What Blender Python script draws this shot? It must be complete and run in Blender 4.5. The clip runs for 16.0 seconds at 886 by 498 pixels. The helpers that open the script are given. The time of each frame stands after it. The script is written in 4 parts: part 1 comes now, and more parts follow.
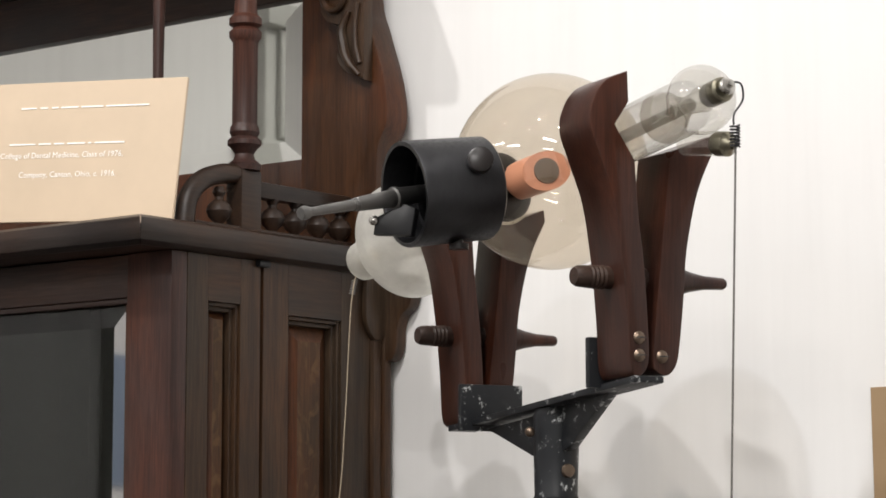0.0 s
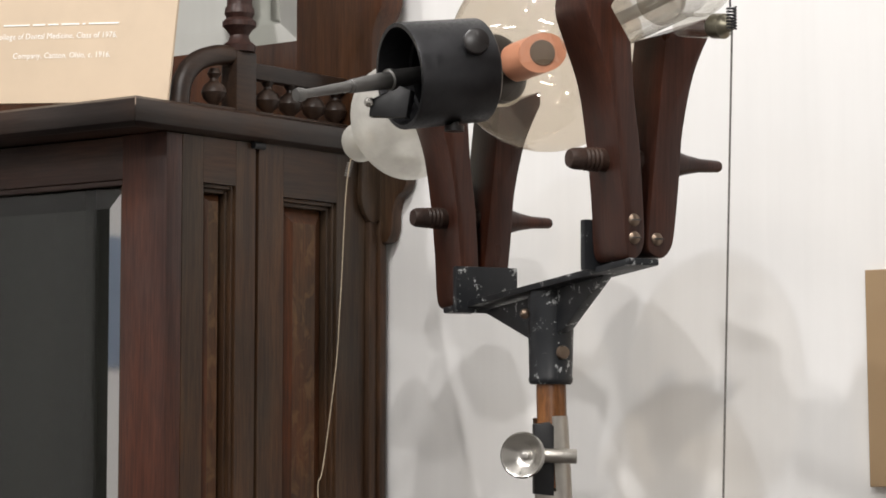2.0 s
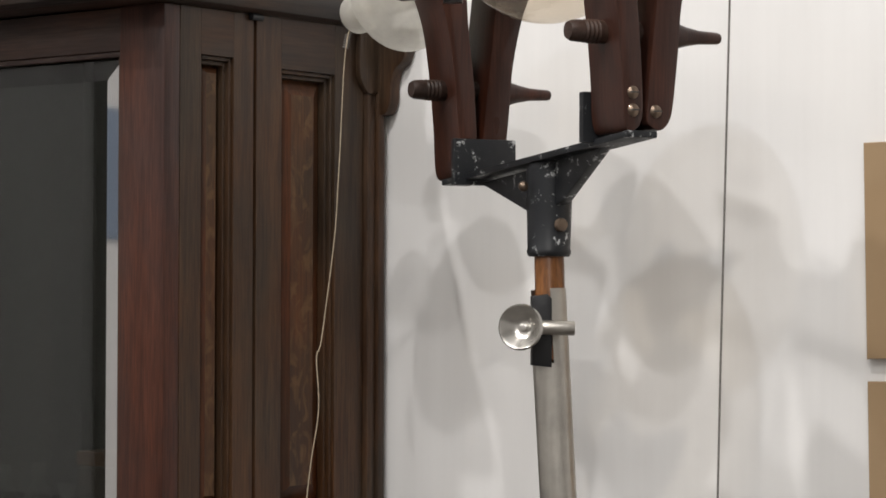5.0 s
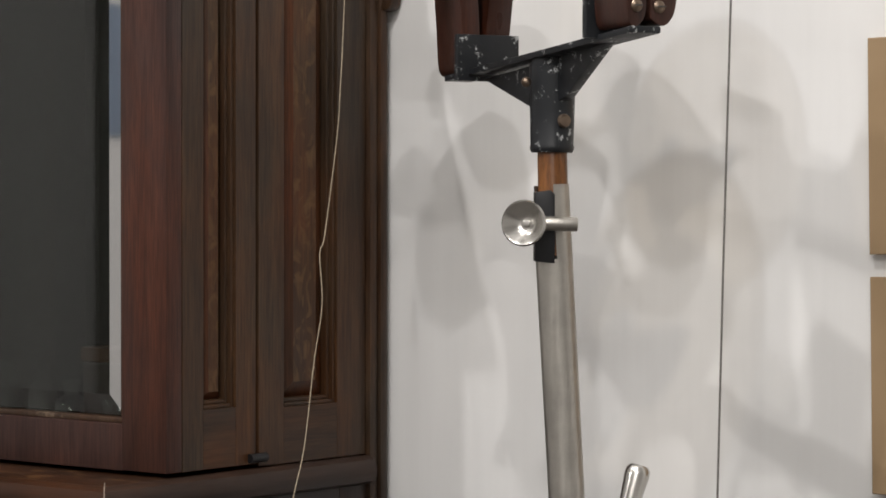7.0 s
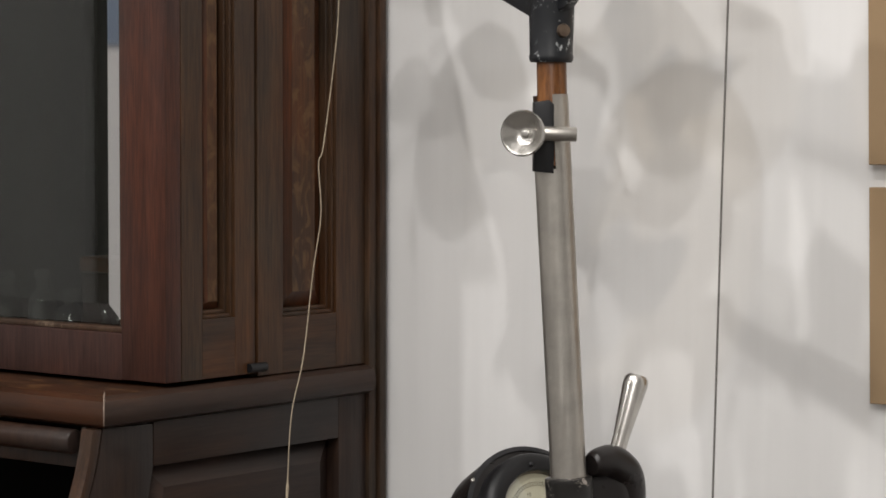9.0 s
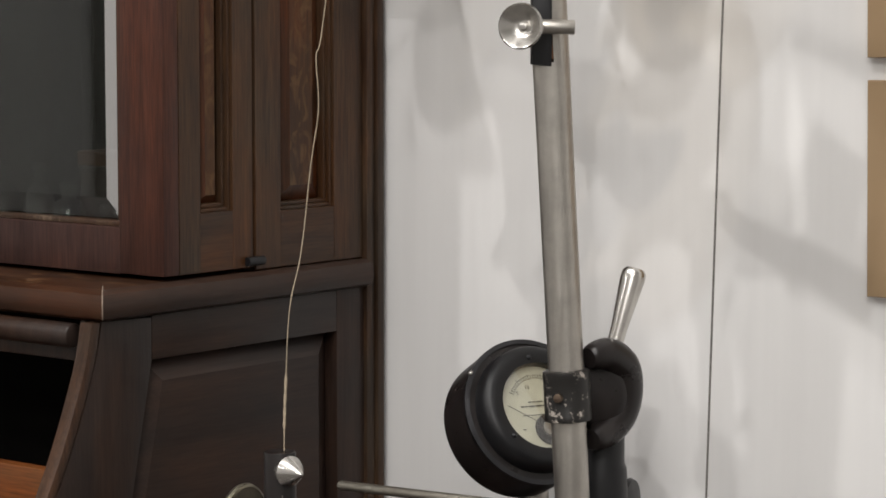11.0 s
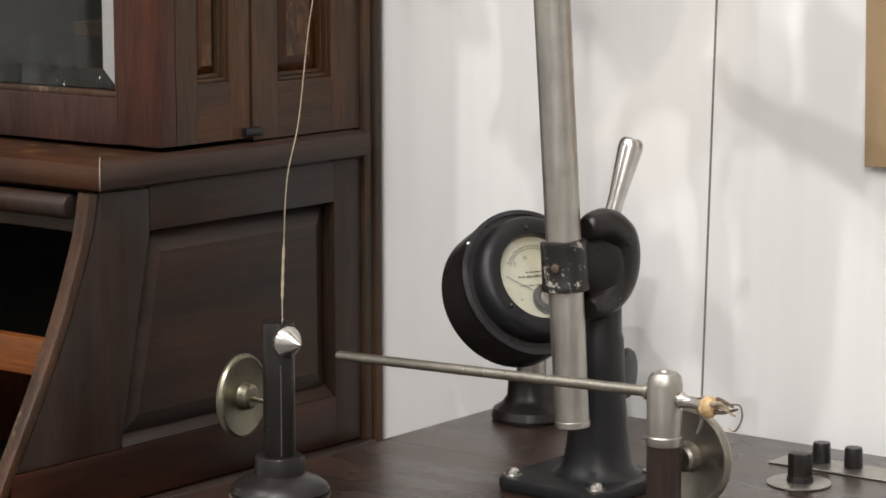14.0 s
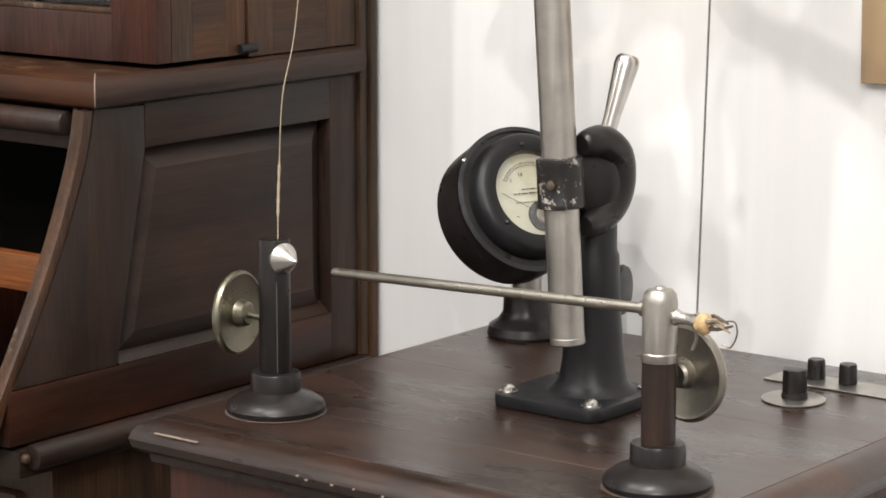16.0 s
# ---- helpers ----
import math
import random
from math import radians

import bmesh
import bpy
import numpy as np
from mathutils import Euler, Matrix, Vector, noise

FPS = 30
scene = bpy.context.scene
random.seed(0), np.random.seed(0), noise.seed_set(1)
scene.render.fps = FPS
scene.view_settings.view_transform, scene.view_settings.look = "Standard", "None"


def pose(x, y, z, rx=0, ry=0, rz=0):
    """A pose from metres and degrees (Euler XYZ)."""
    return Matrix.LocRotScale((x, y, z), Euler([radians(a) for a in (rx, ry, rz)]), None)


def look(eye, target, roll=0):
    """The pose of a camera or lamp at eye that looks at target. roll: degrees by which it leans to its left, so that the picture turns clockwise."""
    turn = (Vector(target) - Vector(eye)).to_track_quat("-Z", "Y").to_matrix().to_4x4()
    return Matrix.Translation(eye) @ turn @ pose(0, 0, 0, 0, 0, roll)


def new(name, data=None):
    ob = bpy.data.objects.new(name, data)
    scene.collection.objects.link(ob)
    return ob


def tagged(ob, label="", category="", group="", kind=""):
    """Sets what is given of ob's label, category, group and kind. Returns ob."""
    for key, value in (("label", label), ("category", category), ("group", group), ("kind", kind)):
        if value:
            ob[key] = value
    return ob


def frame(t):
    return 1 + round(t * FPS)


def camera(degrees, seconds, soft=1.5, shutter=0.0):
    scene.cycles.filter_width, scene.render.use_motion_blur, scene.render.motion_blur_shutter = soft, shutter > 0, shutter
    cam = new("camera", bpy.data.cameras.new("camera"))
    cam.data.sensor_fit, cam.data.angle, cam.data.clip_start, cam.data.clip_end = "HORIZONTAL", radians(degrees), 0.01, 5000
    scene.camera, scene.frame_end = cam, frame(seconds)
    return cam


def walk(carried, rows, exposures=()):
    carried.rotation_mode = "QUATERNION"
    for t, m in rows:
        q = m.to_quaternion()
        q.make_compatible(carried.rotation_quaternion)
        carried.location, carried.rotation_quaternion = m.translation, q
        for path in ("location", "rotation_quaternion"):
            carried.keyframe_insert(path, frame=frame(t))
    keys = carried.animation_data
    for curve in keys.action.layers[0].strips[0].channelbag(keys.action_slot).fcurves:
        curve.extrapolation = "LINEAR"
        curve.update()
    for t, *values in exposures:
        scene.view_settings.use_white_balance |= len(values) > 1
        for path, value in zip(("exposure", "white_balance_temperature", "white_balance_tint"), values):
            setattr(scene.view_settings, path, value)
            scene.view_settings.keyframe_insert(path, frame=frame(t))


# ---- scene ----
from math import sin, cos, pi

# ---------- camera: a slow tilt down from a tripod ----------
cam = camera(20.0, 16.0, soft=1.7)
EYE = (0.0, 0.0, 1.5)
HEADING = 38.3
PATH = [
    # seconds, yaw, pitch, roll
    (0.0, -0.000, 6.900, 0.000),
    (0.5, -0.021, 6.519, -0.062),
    (1.0, -0.063, 5.654, -0.020),
    (1.5, -0.084, 4.843, -0.045),
    (2.0, -0.116, 4.213, -0.090),
    (2.5, -0.139, 3.858, -0.132),
    (3.0, -0.148, 3.538, -0.118),
    (3.5, -0.157, 3.132, -0.152),
    (4.0, -0.159, 2.583, -0.173),
    (6.5, -0.112, -0.555, -0.076),
    (7.0, -0.087, -1.069, -0.072),
    (7.5, -0.091, -1.629, -0.028),
    (8.0, -0.097, -2.166, -0.062),
    (10.5, -0.148, -4.810, -0.074),
    (11.0, -0.164, -5.548, -0.061),
    (11.5, -0.178, -6.192, -0.047),
    (12.0, -0.193, -6.755, -0.066),
    (12.5, -0.204, -7.281, -0.053),
    (13.0, -0.218, -7.732, -0.043),
    (13.5, -0.237, -8.092, 0.002),
    (14.0, -0.233, -8.498, 0.032),
    (14.5, -0.235, -9.073, 0.015),
    (15.0, -0.237, -9.622, 0.068),
    (15.5, -0.275, -10.040, 0.031),
    (16.0, -0.329, -10.394, 0.002),
]
EXPOSURES = [(0.0, -0.3), (1.5, -0.3), (4.0, -0.36), (7.0, -0.42), (11.0, -0.3), (13.5, -0.04), (15.0, 0.2), (16.0, 0.38)]
walk(cam, [(t, pose(*EYE, 90 + p, r, HEADING + y)) for t, y, p, r in PATH], EXPOSURES)

# ---------- light ----------
world = bpy.data.worlds.new("room")
scene.world = world
world.use_nodes = True
world.node_tree.nodes["Background"].inputs[0].default_value = (1.0, 0.95, 0.9, 1)
world.node_tree.nodes["Background"].inputs[1].default_value = 0.05


def area_lamp(name, eye, target, size, watts, colour=(1, 0.97, 0.945), size_y=None, spread=180):
    data = bpy.data.lights.new(name, "AREA")
    data.energy, data.size, data.color = watts, size, colour
    data.spread = radians(spread)
    if size_y:
        data.shape, data.size_y = "RECTANGLE", size_y
    ob = new(name, data)
    ob.matrix_world = look(eye, target)
    return tagged(ob, "unseen warm white lamp high in the gallery", "lamp", kind="structure")


area_lamp("track_lamp", (-2.2, 0.62, 3.24), (-1.7, 2.1, 1.4), 0.04, 17)
area_lamp("track_lamp", (-1.0, 0.72, 3.4), (-1.3, 2.1, 1.2), 0.035, 20)
area_lamp("track_lamp", (-1.13, 0.25, 3.2), (-1.4, 2.1, 1.3), 0.04, 16)
area_lamp("track_lamp", (-0.14, 0.77, 3.35), (-1.5, 2.2, 1.4), 0.05, 6)
area_lamp("track_lamp", (0.32, -0.85, 3.2), (-1.4, 2.1, 1.3), 0.05, 21)
# unseen panels added as fill; the last brightens the wall in the mirror
for x, y in ((0.6, -0.8), (-2.0, -2.4), (1.6, -2.8), (-3.4, -1.6)):
    area_lamp("fill_panel", (x, y, 3.56), (x, y, 0), 1.2, 40, size_y=0.3)


# ---------- materials ----------
def node_material(name):
    m = bpy.data.materials.new(name)
    m.use_nodes = True
    nt = m.node_tree
    return m, nt, nt.nodes["Principled BSDF"]


def link(nt, a, b):
    nt.links.new(a, b)


def ramp(nt, src, stops):
    r = nt.nodes.new("ShaderNodeValToRGB")
    els = r.color_ramp.elements
    while len(els) < len(stops):
        els.new(0.5)
    for e, (p, c) in zip(els, stops):
        e.position, e.color = p, (*c, 1)
    link(nt, src, r.inputs[0])
    return r.outputs[0]


def noise_tex(nt, scale, stretch=(1, 1, 1), detail=5, rough=0.6, distort=0.0):
    co = nt.nodes.new("ShaderNodeTexCoord")
    mp = nt.nodes.new("ShaderNodeMapping")
    mp.inputs["Scale"].default_value = stretch
    n = nt.nodes.new("ShaderNodeTexNoise")
    n.inputs["Scale"].default_value, n.inputs["Detail"].default_value = scale, detail
    n.inputs["Roughness"].default_value, n.inputs["Distortion"].default_value = rough, distort
    link(nt, co.outputs["Object"], mp.inputs[0])
    link(nt, mp.outputs[0], n.inputs[0])
    return n.outputs["Fac"]


def mix(nt, fac, a, b, mode="MIX"):
    n = nt.nodes.new("ShaderNodeMix")
    n.data_type, n.blend_type = "RGBA", mode
    for i, v in ((0, fac), (6, a), (7, b)):
        if isinstance(v, (int, float)):
            n.inputs[i].default_value = v
        elif isinstance(v, tuple):
            n.inputs[i].default_value = (*v, 1)
        else:
            link(nt, v, n.inputs[i])
    return n.outputs[2]


def bump(nt, bsdf, height, strength, distance=0.001):
    b = nt.nodes.new("ShaderNodeBump")
    b.inputs["Strength"].default_value, b.inputs["Distance"].default_value = strength, distance
    link(nt, height, b.inputs["Height"])
    link(nt, b.outputs[0], bsdf.inputs["Normal"])


def wood(name, dark, light, axis="z", rough=0.42, worn=None, coat=0.05, ray=False, spec=0.28, worn_at=0.66, grain=0.75, blush=1.0):
    """Varnished wood with the grain along one axis, streaks and patches of wear."""
    m, nt, b = node_material(name)
    s = {"x": (0.05, 1, 1), "y": (1, 0.05, 1), "z": (1, 1, 0.05)}[axis]
    fine = noise_tex(nt, 420, s, 4, 0.65)
    wide = noise_tex(nt, 70, s, 5, 0.6, 0.6)
    patch = noise_tex(nt, 12, tuple(max(v, 0.35) for v in s), 4, 0.55)
    mean = tuple((a + c) / 2 for a, c in zip(dark, light))
    c1 = ramp(nt, wide, [(0.1, dark), (0.5, mean), (0.95, light)])
    c2 = ramp(nt, fine, [(0.3, (0.42, 0.38, 0.36)), (0.62, (1.1, 1.1, 1.1))])
    c = mix(nt, grain, c1, c2, "MULTIPLY")
    p = ramp(nt, patch, [(0.32, (0.55, 0.53, 0.53)), (0.52, (0.95, 0.92, 0.90)), (0.68, (1.35, 1.24, 1.12))])
    c = mix(nt, 0.8, c, p, "MULTIPLY")
    red = noise_tex(nt, 6, tuple(max(v, 0.4) for v in s), 5, 0.65)
    c = mix(nt, ramp(nt, red, [(0.42, (0, 0, 0)), (0.66, (blush, blush, blush))]), c, mix(nt, 1.0, c, (1.62, 1.02, 0.60), "MULTIPLY"))
    if ray:
        flake = noise_tex(nt, 60, (1.0, 0.9, 0.55), 3, 0.5, 1.5)
        c = mix(nt, ramp(nt, flake, [(0.5, (0, 0, 0)), (0.66, (0.6, 0.6, 0.6))]), c, tuple(min(1, v * 1.7) for v in light))
    if worn:
        rub = noise_tex(nt, 26, tuple(max(v, 0.3) for v in s), 7, 0.75)
        k = ramp(nt, rub, [(worn_at, (0, 0, 0)), (worn_at + 0.08, (0.7, 0.7, 0.7))])
        c = mix(nt, k, c, worn)
    link(nt, c, b.inputs["Base Color"])
    r = ramp(nt, patch, [(0.3, (rough - 0.08,) * 3), (0.7, (rough + 0.14,) * 3)])
    link(nt, r, b.inputs["Roughness"])
    b.inputs["Specular IOR Level"].default_value = spec
    b.inputs["Coat Weight"].default_value, b.inputs["Coat Roughness"].default_value = coat, 0.3
    bump(nt, b, fine, 0.25, 0.0006)
    return m


def metal(name, colour, rough, brushed=None, spots=0.0, relief=True):
    m, nt, b = node_material(name)
    b.inputs["Metallic"].default_value = 1
    n = noise_tex(nt, 300, brushed or (1, 1, 1), 4)
    patch = noise_tex(nt, 35, (1, 1, 1), 4)
    dull = tuple(v * (0.8 - spots) for v in colour)
    link(nt, mix(nt, ramp(nt, patch, [(0.35, (0, 0, 0)), (0.7, (1, 1, 1))]), dull, colour), b.inputs["Base Color"])
    b.inputs["Roughness"].default_value = rough
    if relief:
        link(nt, ramp(nt, n, [(0.3, (rough * 0.7,) * 3), (0.7, (rough * 1.35,) * 3)]), b.inputs["Roughness"])
        bump(nt, b, n, 0.08, 0.0004)
    return m


def enamel(name, colour, rough, chips=None, chip_at=0.68):
    """Black japanned iron; chips show pale filler or bare metal."""
    m, nt, b = node_material(name)
    n = noise_tex(nt, 75, (1, 1, 1), 8, 0.75)
    fine = noise_tex(nt, 40, (1, 1, 1), 3)
    b.inputs["Specular IOR Level"].default_value = 0.36
    c = ramp(nt, noise_tex(nt, 14), [(0.3, tuple(v * 0.7 for v in colour)), (0.7, tuple(v * 1.4 for v in colour))])
    if chips:
        k = ramp(nt, n, [(chip_at, (0, 0, 0)), (chip_at + 0.04, (1, 1, 1))])
        c = mix(nt, k, c, chips)
    link(nt, c, b.inputs["Base Color"])
    link(nt, ramp(nt, fine, [(0.3, (rough - 0.04,) * 3), (0.7, (rough + 0.10,) * 3)]), b.inputs["Roughness"])
    bump(nt, b, fine, 0.04, 0.0003)
    return m


def glass(name, tint, rough=0.03, gloss=0.05, edge_gloss=0.5, cloud=0.0):
    """Thin blown glass: clear tint with a Fresnel gloss, optionally frosted."""
    m, nt, b = node_material(name)
    nt.nodes.remove(b)
    out = nt.nodes["Material Output"]
    tr = nt.nodes.new("ShaderNodeBsdfTransparent")
    tr.inputs[0].default_value = (*tint, 1)
    gl = nt.nodes.new("ShaderNodeBsdfGlossy")
    gl.inputs["Roughness"].default_value = rough
    lw = nt.nodes.new("ShaderNodeLayerWeight")
    lw.inputs[0].default_value = 0.5
    pw = nt.nodes.new("ShaderNodeMath")
    pw.operation = "POWER"
    pw.inputs[1].default_value = 4.0
    link(nt, lw.outputs["Facing"], pw.inputs[0])
    fr = nt.nodes.new("ShaderNodeMath")
    fr.operation = "MULTIPLY_ADD"
    fr.inputs[1].default_value, fr.inputs[2].default_value = edge_gloss, gloss
    link(nt, pw.outputs[0], fr.inputs[0])
    mx = nt.nodes.new("ShaderNodeMixShader")
    link(nt, fr.outputs[0], mx.inputs[0])
    link(nt, tr.outputs[0], mx.inputs[1])
    link(nt, gl.outputs[0], mx.inputs[2])
    last = mx.outputs[0]
    if cloud:
        df = nt.nodes.new("ShaderNodeMixShader")
        df.inputs[0].default_value = 0.6
        for slot, kind in ((1, "ShaderNodeBsdfDiffuse"), (2, "ShaderNodeBsdfTranslucent")):
            haze = nt.nodes.new(kind)
            haze.inputs["Color"].default_value = (0.88, 0.87, 0.83, 1)
            link(nt, haze.outputs[0], df.inputs[slot])
        m2 = nt.nodes.new("ShaderNodeMixShader")
        k = ramp(nt, noise_tex(nt, 30, (1, 1, 1), 4), [(0.3, (cloud * 0.85,) * 3), (0.7, (min(1, cloud * 1.15),) * 3)])
        link(nt, k, m2.inputs[0])
        link(nt, last, m2.inputs[1])
        link(nt, df.outputs[0], m2.inputs[2])
        last = m2.outputs[0]
    link(nt, last, out.inputs["Surface"])
    return m


def plain(name, colour, rough=0.5, spread=0.12, scale=40, metallic=0.0, relief=0.05, spec=0.5):
    m, nt, b = node_material(name)
    b.inputs["Specular IOR Level"].default_value = spec
    n = noise_tex(nt, scale, (1, 1, 1), 5)
    lo, hi = tuple(v * (1 - spread) for v in colour), tuple(min(1, v * (1 + spread)) for v in colour)
    link(nt, ramp(nt, n, [(0.3, lo), (0.7, hi)]), b.inputs["Base Color"])
    b.inputs["Roughness"].default_value, b.inputs["Metallic"].default_value = rough, metallic
    bump(nt, b, noise_tex(nt, scale * 9, (1, 1, 1), 3), relief, 0.0005)
    return m


def wall_paint(name, colour):
    """Rolled wall paint: faint upright streaks and broad uneven patches."""
    m, nt, b = node_material(name)
    streak = noise_tex(nt, 26, (1, 1, 0.05), 4, 0.6)
    patch = noise_tex(nt, 2.6, (1, 1, 0.6), 4, 0.55)
    c = ramp(nt, streak, [(0.3, tuple(v * 0.965 for v in colour)), (0.7, tuple(v * 1.02 for v in colour))])
    c = mix(nt, 0.9, c, ramp(nt, patch, [(0.32, (0.955, 0.955, 0.96)), (0.68, (1.0, 1.0, 1.0))]), "MULTIPLY")
    link(nt, c, b.inputs["Base Color"])
    b.inputs["Roughness"].default_value = 0.65
    bump(nt, b, noise_tex(nt, 260, (1, 1, 1), 3), 0.08, 0.0005)
    return m


M = {
    "wall": wall_paint("wall_paint", (0.81, 0.80, 0.785)),
    "ceiling": plain("ceiling_paint", (0.8, 0.8, 0.79), 0.8, 0.02, 3),
    "floor": plain("carpet", (0.16, 0.15, 0.14), 0.9, 0.2, 60, relief=0.4),
    "oak": wood("aged_oak", (0.014, 0.0095, 0.0065), (0.070, 0.046, 0.028), "z", 0.40, (0.16, 0.105, 0.055), worn_at=0.68, grain=0.85),
    "oak_rail": wood("aged_oak_cross_rail", (0.013, 0.009, 0.0065), (0.054, 0.036, 0.024), "y", 0.40, (0.13, 0.08, 0.04), worn_at=0.66, grain=0.6),
    "oak_low": wood("blackened_oak", (0.013, 0.0092, 0.008), (0.044, 0.031, 0.026), "z", 0.38, (0.10, 0.055, 0.03), worn_at=0.70, grain=0.6, blush=0.9),
    "oak_low_y": wood("blackened_oak_field", (0.013, 0.0092, 0.008), (0.040, 0.028, 0.0235), "y", 0.38, (0.085, 0.05, 0.032), worn_at=0.72, grain=0.45, blush=0.6),
    "oak_y": wood("aged_oak_rail", (0.011, 0.0077, 0.006), (0.042, 0.029, 0.021), "y", 0.40, (0.09, 0.055, 0.035)),
    # lightened beyond the other rails to paint window haze on the upper front
    "oak_x": wood("aged_oak_front_rail", (0.018, 0.011, 0.0095), (0.062, 0.038, 0.031), "x", 0.40, (0.09, 0.05, 0.035)),
    "red": wood("red_mahogany", (0.018, 0.0085, 0.0072), (0.066, 0.032, 0.026), "z", 0.38, (0.13, 0.075, 0.05), worn_at=0.69, grain=0.85),
    "rail_red": wood("reddish_rail", (0.013, 0.0066, 0.005), (0.046, 0.022, 0.015), "y", 0.38, (0.10, 0.05, 0.03)),
    "flake": wood("flaked_oak_panel", (0.026, 0.014, 0.007), (0.075, 0.041, 0.017), "z", 0.42, ray=True),
    "back": wood("mahogany_back", (0.022, 0.0085, 0.0035), (0.085, 0.036, 0.014), "z", 0.36),
    "crown": wood("dark_cornice_oak", (0.012, 0.0098, 0.009), (0.036, 0.029, 0.026), "y", 0.38, (0.08, 0.06, 0.05)),
    "crown_x": wood("dark_cornice_front", (0.012, 0.0092, 0.0085), (0.036, 0.027, 0.024), "x", 0.38, (0.08, 0.06, 0.05)),
    "worn": wood("worn_edge_oak", (0.020, 0.012, 0.008), (0.085, 0.052, 0.033), "z", 0.42, (0.26, 0.19, 0.135), worn_at=0.60),
    "ledge_front": wood("ledge_front", (0.011, 0.0068, 0.0048), (0.038, 0.021, 0.012), "x", 0.36, (0.16, 0.075, 0.03), worn_at=0.57, grain=0.5),
    "drawer": wood("drawer_wood", (0.08, 0.030, 0.010), (0.22, 0.085, 0.026), "x", 0.4),
    "tabletop": wood("walnut_top", (0.015, 0.009, 0.007), (0.040, 0.025, 0.019), "x", 0.26, (0.070, 0.044, 0.032), 0.3, spec=0.5, grain=0.4, blush=0.5),
    "mould": wood("walnut_moulding", (0.014, 0.0088, 0.007), (0.042, 0.027, 0.021), "x", 0.32, (0.2, 0.15, 0.12), 0.3, spec=0.5),
    "jaw": wood("walnut_jaw", (0.018, 0.0078, 0.006), (0.066, 0.029, 0.021), "z", 0.34),
    "peg": wood("maple_peg", (0.017, 0.0112, 0.0095), (0.050, 0.033, 0.0275), "x", 0.40, blush=0.2),
    "rod": wood("oak_rod", (0.06, 0.020, 0.006), (0.36, 0.15, 0.045), "z", 0.35),
    "nickel": metal("nickel", (0.47, 0.445, 0.405), 0.42, (1, 1, 0.04)),
    "bright": metal("bright_nickel", (0.60, 0.58, 0.545), 0.27, relief=False),
    "gun": metal("blackened_steel", (0.07, 0.07, 0.074), 0.40, (1, 1, 0.2)),
    "brass": metal("tarnished_brass", (0.27, 0.25, 0.19), 0.36),
    "gilt": metal("yellow_brass", (0.52, 0.42, 0.20), 0.3),
    "steel": metal("dark_steel", (0.20, 0.196, 0.19), 0.38, relief=False),
    "pewter": metal("dull_grey_metal", (0.37, 0.345, 0.295), 0.38),
    "screw": metal("old_brass_screw", (0.22, 0.165, 0.125), 0.38),
    "tungsten": plain("grey_target_metal", (0.20, 0.16, 0.13), 0.5, 0.2, 60, metallic=0.6),
    "copper": plain("copper_target", (0.76, 0.38, 0.27), 0.34, 0.12, 50),
    "black": enamel("black_enamel", (0.008, 0.008, 0.009), 0.38),
    "collar": enamel("rubbed_black_enamel", (0.012, 0.011, 0.010), 0.36, (0.38, 0.34, 0.30), 0.565),
    "chipped": enamel("chipped_black_enamel", (0.009, 0.010, 0.012), 0.42, (0.42, 0.43, 0.43), 0.585),
    "bake": enamel("moulded_black", (0.012, 0.0095, 0.009), 0.30),
    "amber": glass("smoky_amber_glass", (0.875, 0.822, 0.745), 0.006, 0.10, 0.5),
    "clear": glass("clear_glass", (0.88, 0.87, 0.84), 0.006, 0.11, 0.6),
    "arm_glass": glass("clear_arm_glass", (0.93, 0.92, 0.895), 0.004, 0.16, 0.75, cloud=0.06),
    "smoke": glass("smoky_inner_glass", (0.60, 0.57, 0.52), 0.01, 0.06, 0.4),
    "stem": glass("milky_glass_stem", (0.62, 0.60, 0.56), 0.03, 0.10, 0.5, cloud=0.30),
    "frost": glass("frosted_glass", (0.92, 0.91, 0.88), 0.04, 0.08, 0.5, cloud=0.46),
    "pane": glass("cabinet_glass", (0.62, 0.65, 0.63), 0.0, 0.06, 0.5),
    "bevel": glass("bevelled_glass", (0.5, 0.52, 0.52), 0.03, 0.78, 0.2),
    "cord": plain("cotton_wire", (0.29, 0.235, 0.165), 0.8, 0.25, 300),
    "cable": plain("grey_braided_wire", (0.12, 0.11, 0.10), 0.7, 0.3, 400),
    "tan": plain("tan_board", (0.33, 0.225, 0.125), 0.55, 0.04, 12),
    "card": plain("cream_card_print", (0.56, 0.44, 0.315), 0.36, 0.05, 14),
    "white": plain("white_print", (0.92, 0.9, 0.86), 0.5, 0.02, 60),
    "dial": plain("dial_paper", (0.62, 0.62, 0.5), 0.5, 0.06, 60),
    "ink": plain("dial_ink", (0.04, 0.04, 0.04), 0.6, 0.1, 60),
    "cork": plain("wax_and_string", (0.50, 0.34, 0.17), 0.75, 0.4, 160, relief=0.4),
    # shade put into the colour: near-black and dull, for recesses
    "shade_black": plain("painted_shade_black", (0.004, 0.0035, 0.003), 0.9, 0.2, 30, spec=0.05),
    # wood coloured almost black to paint the shade behind the door glass
    "inside": wood("shaded_cabinet_inside", (0.003, 0.0028, 0.0025), (0.02, 0.017, 0.014), "z", 0.6),
    "plate": metal("aluminium_plate", (0.46, 0.44, 0.40), 0.36),
    "ring": plain("foot_highlight", (0.085, 0.065, 0.052), 0.6, 0.2, 80),
    "pale": plain("bare_wood_and_highlight", (0.24, 0.18, 0.14), 0.7, 0.3, 200),
}
mm, nt_, b_ = node_material("silvered_mirror")
b_.inputs["Metallic"].default_value, b_.inputs["Roughness"].default_value = 1, 0.02
